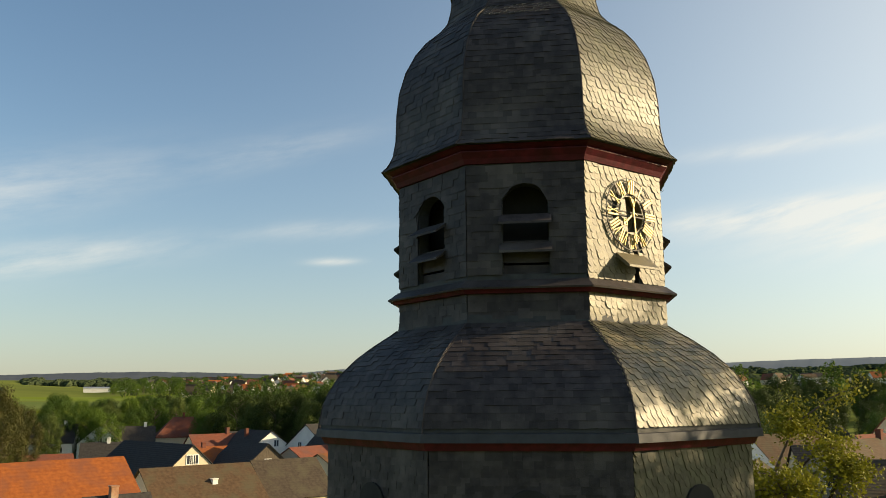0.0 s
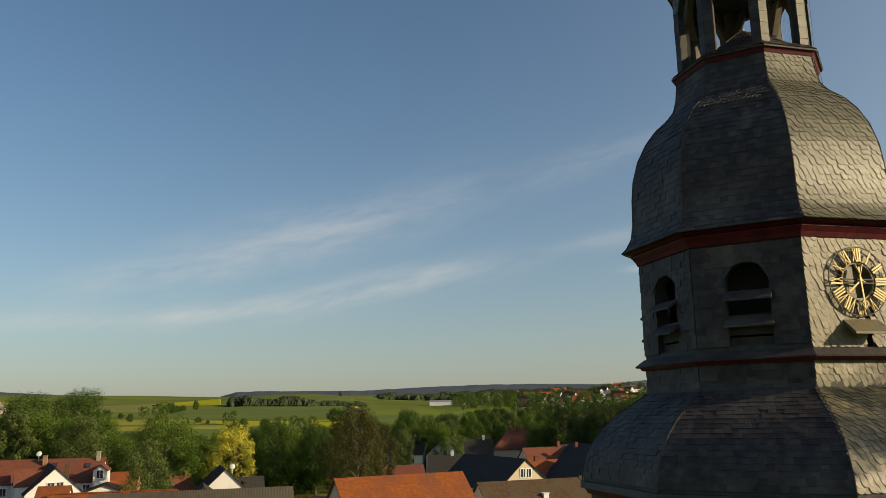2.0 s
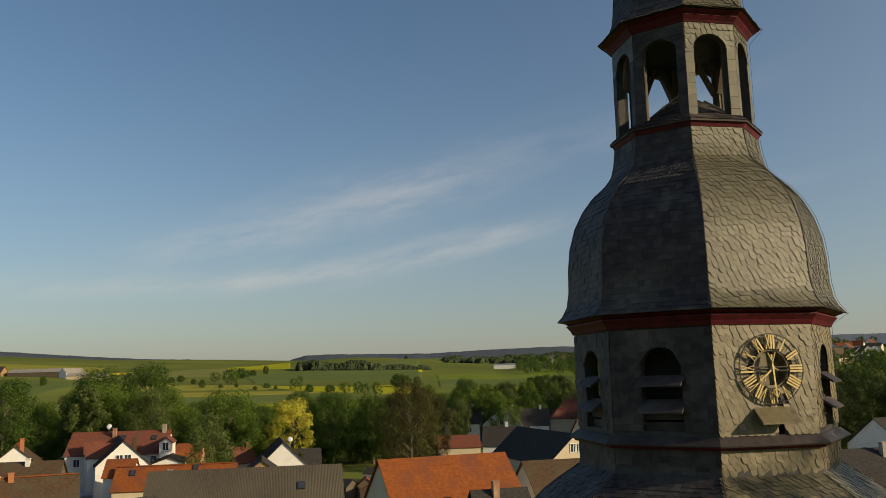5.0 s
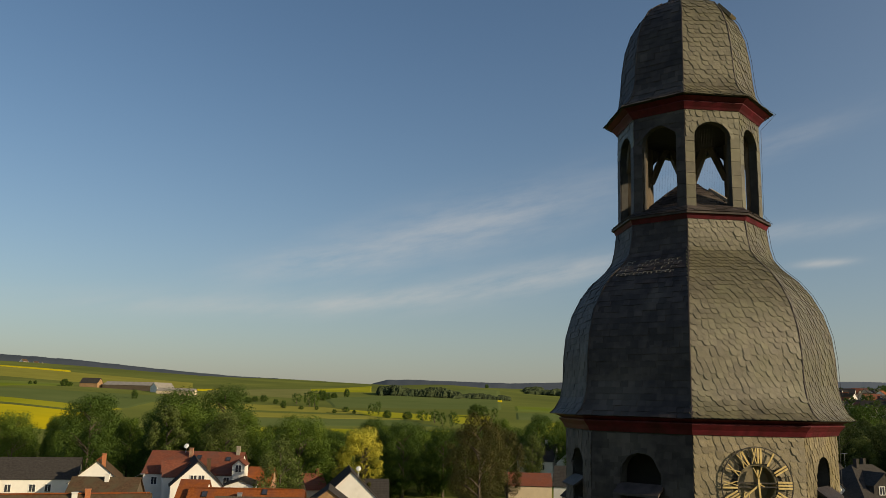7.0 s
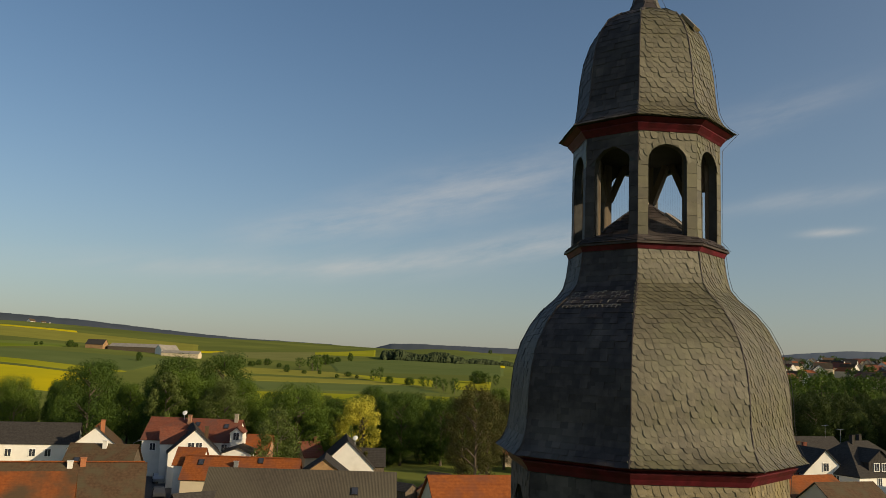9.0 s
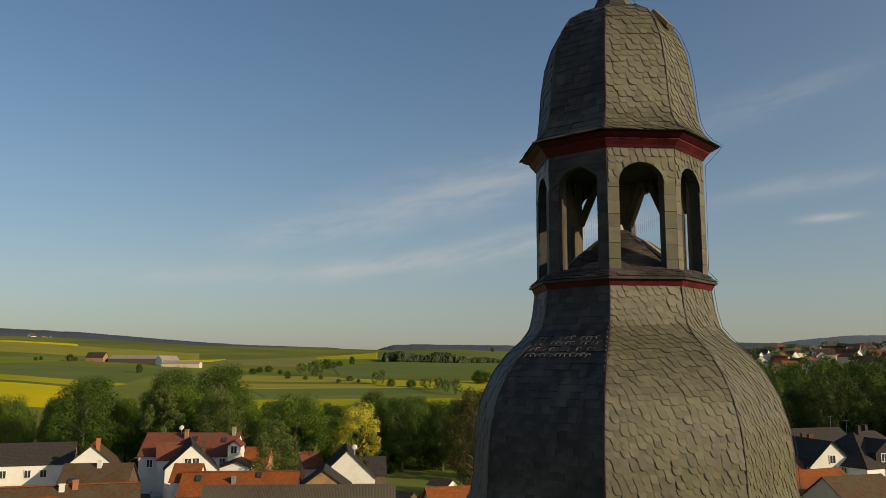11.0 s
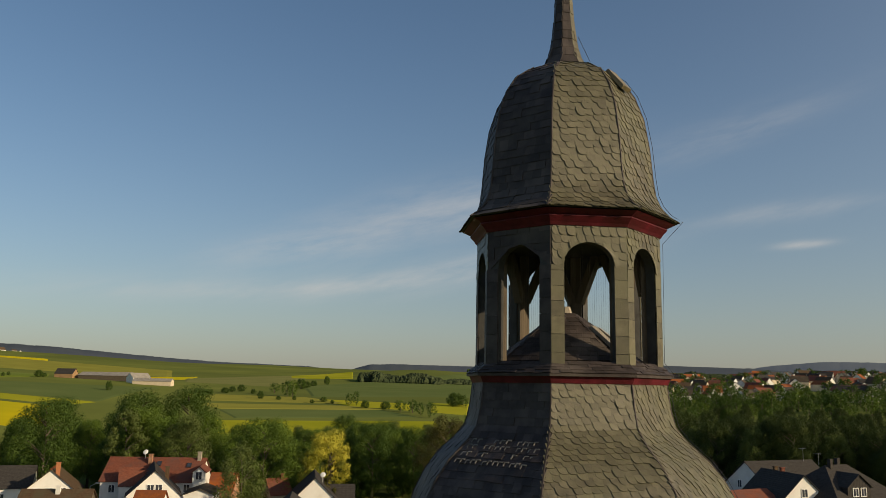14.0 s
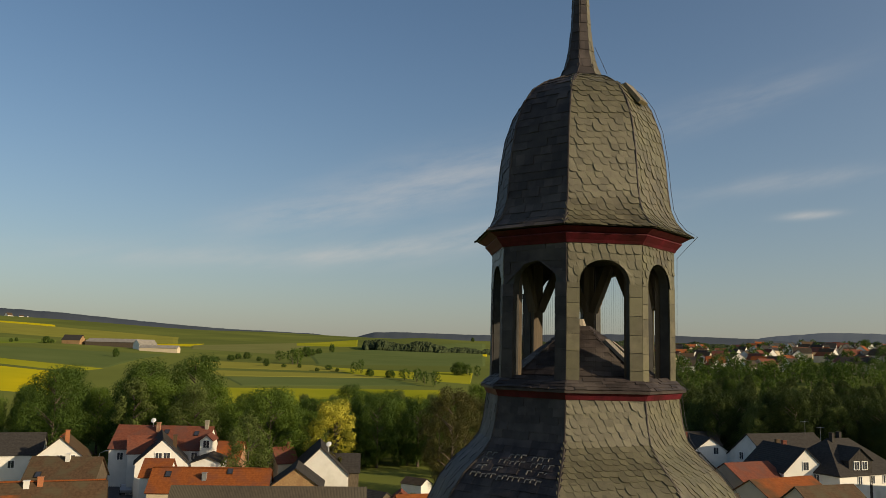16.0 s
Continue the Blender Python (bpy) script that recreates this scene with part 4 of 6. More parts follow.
def house(p, q, width, eave, ridge, wall, roof, label, base=None, wins=(), chimneys=(), over=0.26, dishes=(), ridge_mat=None, skylights=(), aerial=None, group="village houses", name="house", hip=False):
    """A gabled house whose ridge runs from p to q (x, y)."""
    p, q = Vector((*p, 0)), Vector((*q, 0))
    c = (p + q) / 2
    length = (q - p).length
    yaw = math.degrees(math.atan2(-(q - p).x, (q - p).y))
    if base is None:
        base = height(c.x, c.y)
    h = thing(name, pose(c.x, c.y, base, 0, 0, yaw), label, "house" if name == "house" else name, group)
    if hip:
        wb = bmesh.new()
        box(wb, 0, 0, (eave - 1) / 2, width, length, eave + 1)
        part("wall", wb, wall, h)
        rb = bmesh.new()
        hw, hl, rl = width / 2 + over, length / 2 + over, max(0.5, length / 2 - width * 0.42)
        vs = [rb.verts.new(c_) for c_ in ((-hw, -hl, eave - 0.1), (hw, -hl, eave - 0.1), (hw, hl, eave - 0.1), (-hw, hl, eave - 0.1), (0, -rl, ridge), (0, rl, ridge),
                                          (-hw, -hl, eave - 0.3), (hw, -hl, eave - 0.3), (hw, hl, eave - 0.3), (-hw, hl, eave - 0.3))]
        for q_ in ((0, 1, 4), (1, 2, 5, 4), (2, 3, 5), (3, 0, 4, 5), (6, 7, 1, 0), (7, 8, 2, 1), (8, 9, 3, 2), (9, 6, 0, 3), (9, 8, 7, 6)):
            rb.faces.new([vs[i] for i in q_])
        bmesh.ops.recalc_face_normals(rb, faces=rb.faces)
        part("roof", rb, roof, h, "hipped tiled roof")
    else:
        part("wall", gable_prism(length, width, eave, ridge), wall, h)
    slope = math.hypot(width / 2, ridge - eave)
    ang = math.atan2(ridge - eave, width / 2)
    for sgn in () if hip else (-1, 1):
        rb = bmesh.new()
        ex = over / slope
        x1, z1 = sgn * width / 2 * (1 + ex), eave - (ridge - eave) * ex
        nx, nz = sgn * math.sin(ang), math.cos(ang)
        sec = ((0, ridge + 0.02), (x1, z1 + 0.02), (x1 + nx * 0.10, z1 + nz * 0.10), (0, ridge + 0.12 / max(0.4, nz)))
        a = [rb.verts.new((x, -length / 2 - over, z)) for x, z in sec]
        b = [rb.verts.new((x, length / 2 + over, z)) for x, z in sec]
        rb.faces.new(a)
        rb.faces.new(b[::-1])
        for i in range(4):
            j = (i + 1) % 4
            rb.faces.new((a[j], a[i], b[i], b[j]))
        bmesh.ops.recalc_face_normals(rb, faces=rb.faces)
        part("roof", rb, roof, h, "sagging tiled roof slope")
    if ridge_mat:
        rb = bmesh.new()
        n = int(length / 0.4)
        for i in range(n):
            box(rb, 0, -length / 2 + (i + 0.5) * length / n, ridge + 0.22, 0.34, length / n * 0.96, 0.14)
        part("ridge_tiles", rb, ridge_mat, h, "red clay ridge tiles")
    for x, y, top, m_ in chimneys:
        cb = bmesh.new()
        zr = ridge - abs(x) / (width / 2) * (ridge - eave)
        box(cb, x, y, (zr - 0.5 + ridge + top) / 2, 0.6, 0.6, ridge + top - zr + 0.5)
        box(cb, x, y, ridge + top, 0.72, 0.72, 0.10)
        part("chimney", cb, m_, h, "brick chimney")
    for sgn, along, f in skylights:
        sb = bmesh.new()
        m = Matrix.Translation((sgn * width / 2 * f, along, ridge - (ridge - eave) * f + 0.2)) @ Matrix.Rotation(sgn * ang, 4, "Y")
        box(sb, 0, 0, 0.03, 1.1, 0.8, 0.10, m)
        sky = part("skylight", sb, IRON, h, "dark framed skylight")
        sb = bmesh.new()
        box(sb, 0, 0, 0.09, 0.95, 0.65, 0.03, m)
        part("pane", sb, GLASS, sky, "tilted glass pane")
    if aerial:
        ab = bmesh.new()
        x, y, tall = aerial
        tube(ab, [(x, y, ridge - 0.5), (x, y, ridge + tall)], [0.03, 0.025], 6)
        for i in range(5):
            tube(ab, [(x - 0.5 + 0.04 * i, y + 0.25 * (i - 2), ridge + tall - 0.1), (x + 0.5 - 0.04 * i, y + 0.25 * (i - 2), ridge + tall - 0.1)], [0.015, 0.015], 4)
        tube(ab, [(x, y - 0.6, ridge + tall - 0.1), (x, y + 0.6, ridge + tall - 0.1)], [0.02, 0.02], 4)
        part("aerial", ab, ZINC, h, "thin television aerial on a pole")
    for x, y, z in dishes:
        db = bmesh.new()
        bmesh.ops.create_uvsphere(db, u_segments=16, v_segments=8, radius=0.45, matrix=pose(x, y, z + 0.9, 60, 0, -yaw + 10) @ Matrix.Diagonal((1, 1, 0.25, 1)))
        tube(db, [(x, y, z - 0.3), (x, y, z + 0.8)], [0.04, 0.04], 6)
        part("satellite_dish", db, FRAME_W, h, "white satellite dish")
    for side, along, z in wins:
        if side == "a":
            window(h, along, -length / 2 - 0.02, z, 0)
        elif side == "b":
            window(h, along, length / 2 + 0.02, z, 180)
        elif side == "r":
            window(h, width / 2 + 0.02, along, z, 90)
        else:
            window(h, -width / 2 - 0.02, along, z, -90)
    return h


BRICK_CH = TILE_R
house((-121.0, 93.2), (-108.5, 102.8), 9, 4.9, 8.0, PLASTER, TILE_D, "white rendered house with a dark grey roof", wins=(("r", -2.5, 3.4), ("r", 1.2, 3.4), ("r", 3.6, 3.4)), skylights=((1, -5.0, 0.6),))
house((-115.6, 85.6), (-120.4, 91.4), 7.0, 4.9, 7.3, CREAM, TILE_D, "pale gabled house wing with a grey roof and tall windows", wins=(("a", -1.6, 3.6), ("a", 1.6, 3.6), ("r", -1.5, 3.4)))
house((-98.8, 96.0), (-104.0, 103.0), 8.2, 4.9, 8.3, PLASTER, TILE_B, "white gabled house with a brown roof and an orange chimney", wins=(("a", -1.9, 5.0), ("a", 0.0, 5.0), ("a", 1.9, 5.0)), chimneys=((0.95, -3.9, 1.2, CHIM_O),), ridge_mat=TILE_O)
house((-92.2, 84.0), (-83.8, 88.2), 8, 4.0, 7.0, TIMBER, TILE_B, "brown tiled barn with a whitewashed chimney", name="barn", chimneys=((0.6, 0.2, 0.55, PLASTER),), skylights=((1, -3.0, 0.75),))
house((-90.8, 49.6), (-66.6, 69.0), 8.2, 4.0, 7.4, CREAM, TILE_B, "long brown tiled barn with red ridge tiles and a cream wall", name="barn", ridge_mat=TILE_O, wins=(("r", 8.4, 2.2), ("r", 12.4, 2.2)), chimneys=((0.3, 8.6, 0.7, CHIM_O), (0.5, 7.2, 0.35, PLASTER)))
house((-79.6, 41.0), (-64.0, 54.9), 10, 4.4, 8.0, PLASTER, TILE_P, "white gabled building with patched orange and brown roof tiles", name="barn")
house((-96.8, 107.4), (-82.0, 113.0), 9.5, 6.2, 9.6, PLASTER, TILE_R, "large white house range with a red-brown tiled roof", wins=(("r", -6, 5.0), ("r", 6.2, 5.2)), chimneys=((0.4, 7.0, 1.1, STONE), (1.2, -1.0, 0.7, BRICK)), dishes=((0.4, -2.2, 9.7),), skylights=((1, 0.5, 0.3), (1, 5.6, 0.35)))
house((-80.0, 97.0), (-90.2, 110.0), 7.8, 5.4, 9.0, PLASTER, TILE_D, "white gabled house wing with a dark roof along the street", wins=(("a", -0.55, 6.4), ("a", 0.65, 6.4), ("l", -5.5, 4.0), ("l", -3, 4.0), ("l", 0, 4.0), ("l", 2.5, 4.0), ("l", -4, 1.6), ("l", 0, 1.6)), chimneys=((1.9, -3.4, 0.2, TILE_B),), skylights=((-1, -4.5, 0.35), (-1, -1.5, 0.35)))
for dx, dy in ((-86.6, 100.6), (-90.4, 105.2)):
    house((dx - 1.6, dy - 1.3), (dx + 2.4, dy + 1.8), 3.8, 6.4, 8.3, PLASTER, TILE_R, "white cross gable with a small red tiled roof", wins=(("a", 0.0, 5.6),), over=0.25)
house((-74.8, 101.0), (-78.8, 108.6), 4.6, 5.3, 6.1, PLASTER, TILE_G, "white house bay with a low grey roof", wins=(("a", 0.0, 4.2), ("r", -1.0, 4.2)))
house((-79.2, 107.2), (-81.0, 111.2), 2.0, 8.0, 8.8, PLASTER, TILE_R, "small white roof dormer with a red roof", wins=(("a", 0.0, 7.4),), over=0.25)
house((-80.6, 113.4), (-76.8, 114.8), 7.0, 4.6, 7.2, BRICK, TILE_O, "brick annexe with an orange tiled roof", name="outbuilding")
house((-78.4, 91.2), (-74.8, 92.6), 5.2, 4.6, 6.8, PLASTER, TILE_O, "half-timbered house with an orange roof", wins=(("l", 0.0, 3.2),))
house((-75.8, 89.8), (-60.6, 96.2), 7.0, 3.0, 5.8, CREAM, TILE_O, "long low shed with a bright orange tiled roof", name="shed", chimneys=((1.6, -0.8, -0.3, ZINC),), skylights=((1, 2.6, 0.15), (1, -6.0, 0.3)), ridge_mat=TILE_O)
house((-59.4, 109.8), (-66.2, 122.8), 9.0, 3.4, 7.7, PLASTER, TILE_D, "white gable house with a steep dark roof", dishes=((1.2, -5.6, 7.2),))
house((-60.4, 116.6), (-56.6, 118.4), 6.0, 3.4, 6.0, TIMBER, TILE_D, "dark roofed shed behind the white gable house", name="shed")
house((-56.9, 97.0), (-60.6, 104.6), 7.8, 3.3, 6.1, SANDBRICK, TILE_D, "tan brick gabled outbuilding with a dark brown roof", name="outbuilding", wins=())
house((-73.4, 119.0), (-71.2, 121.9), 4.8, 3.6, 6.0, CREAM, TILE_R, "house with a red roof half hidden by trees", chimneys=((0, 1, 0.9, BRICK_CH),))
house((-55.2, 66.2), (-36.2, 74.8), 11, 3.6, 8.0, PLASTER, CORRUGATED, "long farm building with a weathered grey-brown ribbed roof", name="barn", skylights=((1, 6.0, 0.45),))
# Two small gabled blocks, walls and roof both in the dark tile colour
house((-55.2, 60.0), (-52.6, 64.8), 4.6, 3.4, 5.8, TILE_D, TILE_D, "small all-dark gabled block in front of the farm building", name="outbuilding")
house((-45.2, 62.2), (-42.6, 67.0), 4.0, 3.2, 5.2, TILE_D, TILE_D, "small all-dark gabled block in front of the farm building", name="outbuilding")
house((-27.0, 61.6), (-16.2, 69.4), 12, 4.6, 9.8, CREAM, TILE_O, "large barn with a bright orange tiled roof", name="barn")
house((-17.5, 60.0), (-13.0, 62.6), 6, 4.2, 7.2, PLASTER, TILE_D, "small annexe with a dark roof", name="outbuilding", chimneys=((0.5, -0.5, 0.9, BRICK),))
house((-23.6, 127.0), (-12.2, 109.0), 9.5, 4.6, 8.8, CREAM, TILE_D, "house with a dark roof and a cream gable", wins=(("b", -0.4, 6.9), ("b", 0.4, 6.9)))
house((-15.4, 78.2), (-4.7, 84.0), 10.5, 4.0, 8.0, CREAM, TILE_B, "barn with a weathered brown tiled roof", name="barn", chimneys=((2.2, 1.0, -1.2, PLASTER),))
house((-4.2, 86.4), (3.2, 90.0), 9.5, 4.2, 8.0, CREAM, TILE_G, "barn with a weathered grey roof", name="barn")
house((-52, 194), (-43, 194), 9, 4.5, 8.4, PLASTER, TILE_D, "house with a grey slate roof and dormers", wins=(("r", -2, 3), ("r", 2, 3)), chimneys=((0, 2, 0.9, PLASTER), (0, -2, 0.9, PLASTER)))
house((-37, 188), (-35, 198), 10, 4.5, 8.6, PLASTER, TILE_D, "white gabled house with a grey roof", wins=(("a", 0, 5), ("a", 2, 3), ("a", -2, 3)), chimneys=((0, 2, 1.0, PLASTER),))
house((-34, 192), (-26, 193), 9, 4.2, 8.0, PLASTER, TILE_D, "house with a grey slate roof", chimneys=((0, 2, 0.9, PLASTER),))
house((-47, 160), (-38, 163), 8, 2.4, 4.6, CREAM, TILE_R, "low garden house with a brown roof", name="outbuilding")
house((-27, 205), (-14, 207), 10, 4.8, 9.4, CREAM, TILE_R, "house with a red hipped roof", hip=True, chimneys=((0, 0, 1.0, BRICK_CH),))
house((-15.5, 153), (-7, 158), 9, 4.4, 8.4, CREAM, TILE_R, "house with a red tiled roof", chimneys=((0, 3, 1.2, BRICK_CH),))
house((-34, 150), (-25, 151), 8, 4.0, 7.4, PLASTER, TILE_D, "house with a dark roof", chimneys=((0, 0, 0.9, PLASTER),))
house((-9, 165), (0, 170), 9, 4.2, 8.2, PLASTER, TILE_D, "house with a dark slate roof", wins=(("a", 0, 4.6),))
house((-7.0, 134), (-1.6, 120), 9, 4.2, 8.2, TIMBER, TILE_D, "large dark barn with a black roof", wins=(("b", 0, 5.4),))
house((-16, 132), (-8, 136), 8, 4.0, 7.2, CREAM, TILE_O, "house with an orange roof", chimneys=((0, 0, 0.8, BRICK_CH),))
# east side of the village
house((5.8, 144.6), (17.2, 154.5), 11, 6.2, 10.4, PLASTER, TILE_D, "large white house with a dark slate roof", base=0, wins=(("a", -1.5, 6.6), ("a", 1.5, 6.6)), aerial=(0.3, 5.5, 2.2))
house((14.0, 131.6), (8.4, 142), 7.6, 6.0, 9.6, PLASTER, TILE_D, "white gabled wing with a black roof", base=0, wins=(("a", 0, 7.0),), chimneys=((0.2, 0.2, 0.7, BRICK_CH), (0.2, 2.2, 0.7, TILE_B)))
house((14.2, 133.4), (24.8, 144.4), 12, 6.2, 11.0, PLASTER, TILE_D, "white house with a steep black hipped roof and dormers", base=0, hip=True, wins=(("r", -3, 5.2), ("r", 0, 5.2), ("r", 3, 5.2), ("a", -2, 5.2), ("a", 2, 5.2)), chimneys=((0.5, -2, 0.9, TILE_D), (-0.5, 1, 0.9, TILE_D)), aerial=(-0.8, -3.0, 1.8))
house((22.0, 133.3), (18.0, 139.0), 4.4, 8.2, 10.0, TILE_D, TILE_D, "dark clad gable bay with two white windows", base=0, wins=(("a", -0.75, 7.4), ("a", 0.75, 7.4)))
house((2.0, 126.6), (8.4, 133), 8, 4.8, 7.2, CREAM, TILE_R, "shed with a red-brown tiled roof", base=0, name="shed")
house((5.2, 109.0), (13.4, 117.6), 8.0, 4.8, 7.2, CREAM, TILE_P, "outbuilding with patched orange-brown roof tiles", base=0, name="outbuilding")
house((10.4, 103), (17.6, 109), 7.5, 4.8, 7.5, CREAM, TILE_B, "outbuilding with a brown tiled roof", base=0, name="outbuilding")
house((-0.4, 147.0), (-6.0, 158), 8.6, 6.2, 9.2, PLASTER, TILE_D, "white gabled house with a black roof", base=0, wins=(("a", 1.0, 7.0),), chimneys=((-1.5, 1, 0.4, TILE_R),))
house((-2.2, 144.0), (-5.6, 150.6), 5.4, 4.2, 6.8, PLASTER, TILE_D, "low white gabled wing with a dark roof", base=0)
house((33, 128), (44, 136), 11, 5.5, 9.6, PLASTER, TILE_D, "white house with a dark roof", wins=(("a", -2, 4.5), ("a", 2, 4.5)))
house((17, 84), (30, 91), 10, 4.8, 8.6, CREAM, TILE_D, "house with a dark tiled roof", chimneys=((1.0, 0, 0.8, STONE),))
house((52, 60), (66, 66), 10, 6.0, 10.4, STONE, TILE_B, "stone house with a brown tiled roof", wins=(("a", 0, 6.5),), chimneys=((0, 3, 1.0, BRICK_CH),))
house((46, 50), (58, 46), 9, 5.6, 9.4, TIMBER, TILE_G, "dark timber house with a grey roof", chimneys=((0, -2, 1.0, BRICK_CH),))
house((40, 58), (48, 66), 9, 5.0, 8.4, TIMBER, TILE_G, "timber-clad house with a weathered grey roof", wins=(("a", 0, 5.2),))
house((33, 34), (42, 30), 8, 6.0, 8.8, STONE, TILE_B, "stone house with a brown roof and chimney", chimneys=((0.5, -2, 1.2, STONE),))
house((70, 78), (84, 84), 10, 5.5, 10.0, PLASTER, TILE_R, "house with a red roof", chimneys=((0, 3, 1.0, BRICK_CH),))
house((64, 92), (76, 94), 10, 5.5, 9.6, PLASTER, TILE_B, "house with a brown roof", wins=(("a", 0, 5.2),))
house((92, 98), (106, 102), 10, 6.5, 11.5, CREAM, TILE_R, "house with a red-brown roof", chimneys=((0, 0, 1.0, BRICK_CH),))
house((26, 60), (34, 66), 8, 5.0, 8.2, TIMBER, TILE_G, "brown timber house with a grey roof", wins=(("a", 0, 5),))

house((30, 46), (22, 52), 8, 4.8, 7.8, STONE, TILE_B, "stone house with a brown roof", chimneys=((0, 1, 0.9, BRICK_CH),))
house((58, 74), (68, 70), 9, 5.2, 9.2, CREAM, TILE_D, "cream house with a dark roof", wins=(("a", 0, 5.6),))
house((76, 62), (88, 66), 9, 5.6, 9.6, CREAM, TILE_R, "house with a brown-red roof", chimneys=((0, 1, 0.9, BRICK_CH),))
house((84, 110), (96, 114), 10, 5.6, 10, PLASTER, TILE_D, "white house with a black roof", wins=(("a", 0, 6),))
house((48, 84), (56, 90), 9, 5.0, 8.8, PLASTER, TILE_B, "white house with a brown roof", wins=(("a", 0, 5),))

# ---- distant town and farm ----
rt = random.Random(21)
TOWN = ((-47, -45, 1750, 1850, 3), (-4.5, 14, 545, 960, 170), (-6.5, -1, 860, 1060, 46), (14, 44, 560, 900, 46))
WALLS, ROOFS = (PLASTER, PLASTER, CREAM), (TILE_R, TILE_D, TILE_O, TILE_B, TILE_D, TILE_R, TILE_B, TILE_G)
NAMES = {"red_brown_tiles": "red", "dark_slate_tiles": "dark", "orange_tiles": "orange", "brown_tiles": "brown", "weathered_grey_tiles": "grey"}
for az0, az1, d0, d1, n in TOWN:
    for i in range(n):
        az, d = rt.uniform(az0, az1), d0 + (d1 - d0) * ((i + rt.random()) / n)
        x, y = polar(az, d)
        ln, an = rt.uniform(9, 14), rt.uniform(0, math.pi)
        dx, dy = math.cos(an) * ln / 2, math.sin(an) * ln / 2
        rf = rt.choice(ROOFS)
        house((x - dx, y - dy), (x + dx, y + dy), rt.uniform(8, 10.5), rt.uniform(3.8, 6), rt.uniform(7.5, 10), rt.choice(WALLS), rf,
              "small distant rendered house with a %s roof" % NAMES[rf.name], wins=(("a", -1.5, 3.2), ("a", 1.5, 3.2), ("a", 0, 6)) if d < 640 else (), group="houses of the far town")
house((-428, 470), (-392, 478), 13, 3.0, 5.4, TIMBER, FIBRE, "long open farm shed with a pale fibre-cement roof", name="barn", group="farm")
house((-378, 458), (-373, 470), 9, 3.4, 6.6, PLASTER, FIBRE, "white rendered farm building", name="barn", group="farm")
house((-366, 448), (-342, 456), 7, 2.4, 4.2, CREAM, FIBRE, "low pale farm shed", name="barn", group="farm")
house((-443, 462), (-430, 465), 8, 2.8, 6.4, SANDBRICK, TILE_D, "tan brick farmhouse with a dark roof", group="farm")
x, y = polar(-9.0, 900)
house((x - 26, y), (x + 26, y + 6), 14, 3.6, 5.0, PLASTER, ZINC, "long white industrial hall", name="hall", group="houses of the far town")


# ---- trees ----
def tree_mesh(seed, tall, spread, trunk_h, leaf_mat, n_leaf, leaf=0.5, kind="round", clumps=26):
    """A tree: tapered trunk with limbs, and a crown of many small leaf tufts in uneven clumps."""
    r = random.Random(seed)
    tb = bmesh.new()
    tube(tb, [(0, 0, -0.6), (0.1, 0, trunk_h * 0.5), (0.0, 0.1, trunk_h), (0.1, 0, tall * 0.75)], [tall * 0.026, tall * 0.02, tall * 0.016, tall * 0.004], 7)
    cl = []
    for i in range(clumps):
        f = (i + 0.5) / clumps
        z = trunk_h * 0.75 + (tall - trunk_h * 0.75) * f
        if kind == "round":
            rad = spread * math.sin(math.pi * (0.13 + 0.80 * f)) ** 0.7
        elif kind == "cone":
            rad = spread * (1.02 - f) ** 0.9
        elif kind == "column":
            rad = spread * (0.55 + 0.45 * math.sin(math.pi * f)) * (1.0 if f < 0.8 else 0.6)
        else:
            rad = spread * math.sin(math.pi * (0.05 + 0.9 * f)) ** 0.5
        a = i * 2.4 + r.uniform(-0.5, 0.5)
        rr = rad * math.sqrt(r.uniform(0.35, 1.0))
        c = Vector((math.cos(a) * rr, math.sin(a) * rr, z - (0.1 * spread if kind == "cone" else 0)))
        s = (spread * r.uniform(0.22, 0.42)) * (1 if kind != "cone" else max(0.25, 1.1 - f))
        cl.append((c, s))
        if i % 3 == 0:
            b = Vector((0, 0, max(trunk_h * 0.6, z - rr * 0.7)))
            tube(tb, [b, b.lerp(c, 0.5) + Vector((0, 0, 0.2)), c], [tall * 0.008, tall * 0.005, tall * 0.002], 5)
    verts, faces = [], []
    tot = sum(s * s for _, s in cl)
    for c, s in cl:
        for _ in range(max(6, int(n_leaf * s * s / tot))):
            d = Vector((r.gauss(0, 1), r.gauss(0, 1), r.gauss(0, 0.85))).normalized()
            p = c + d * s * r.uniform(0.55, 1.08)
            nrm = (d + Vector((r.uniform(-.25, .25), r.uniform(-.25, .25), r.uniform(-.1, .3)))).normalized()
            u = nrm.orthogonal().normalized()
            u.rotate(Matrix.Rotation(r.uniform(0, 6.28), 3, nrm))
            v = nrm.cross(u)
            k = leaf * r.uniform(0.55, 1.25)
            o = len(verts)
            verts += [p - u * k * 0.5, p + v * k * 0.32 + nrm * k * 0.1, p + u * k * 0.5, p - v * k * 0.32 + nrm * k * 0.1]
            faces.append((o, o + 1, o + 2, o + 3))
    me = bpy.data.meshes.new("crown")
    me.from_pydata([tuple(v) for v in verts], [], faces)
    me.materials.append(leaf_mat)
    return tb, me


def tree(name, m, label, seed, tall, spread, trunk_h, leaf_mat, n_leaf, leaf=0.5, kind="round", clumps=26, group="trees along the stream"):
    t = thing(name, m, label, "tree", group)
    tb, me = tree_mesh(seed, tall, spread, trunk_h, leaf_mat, n_leaf, leaf, kind, clumps)
    part("trunk", tb, BARK, t)
    crown = new("crown", me)
    crown.parent = t
    return t


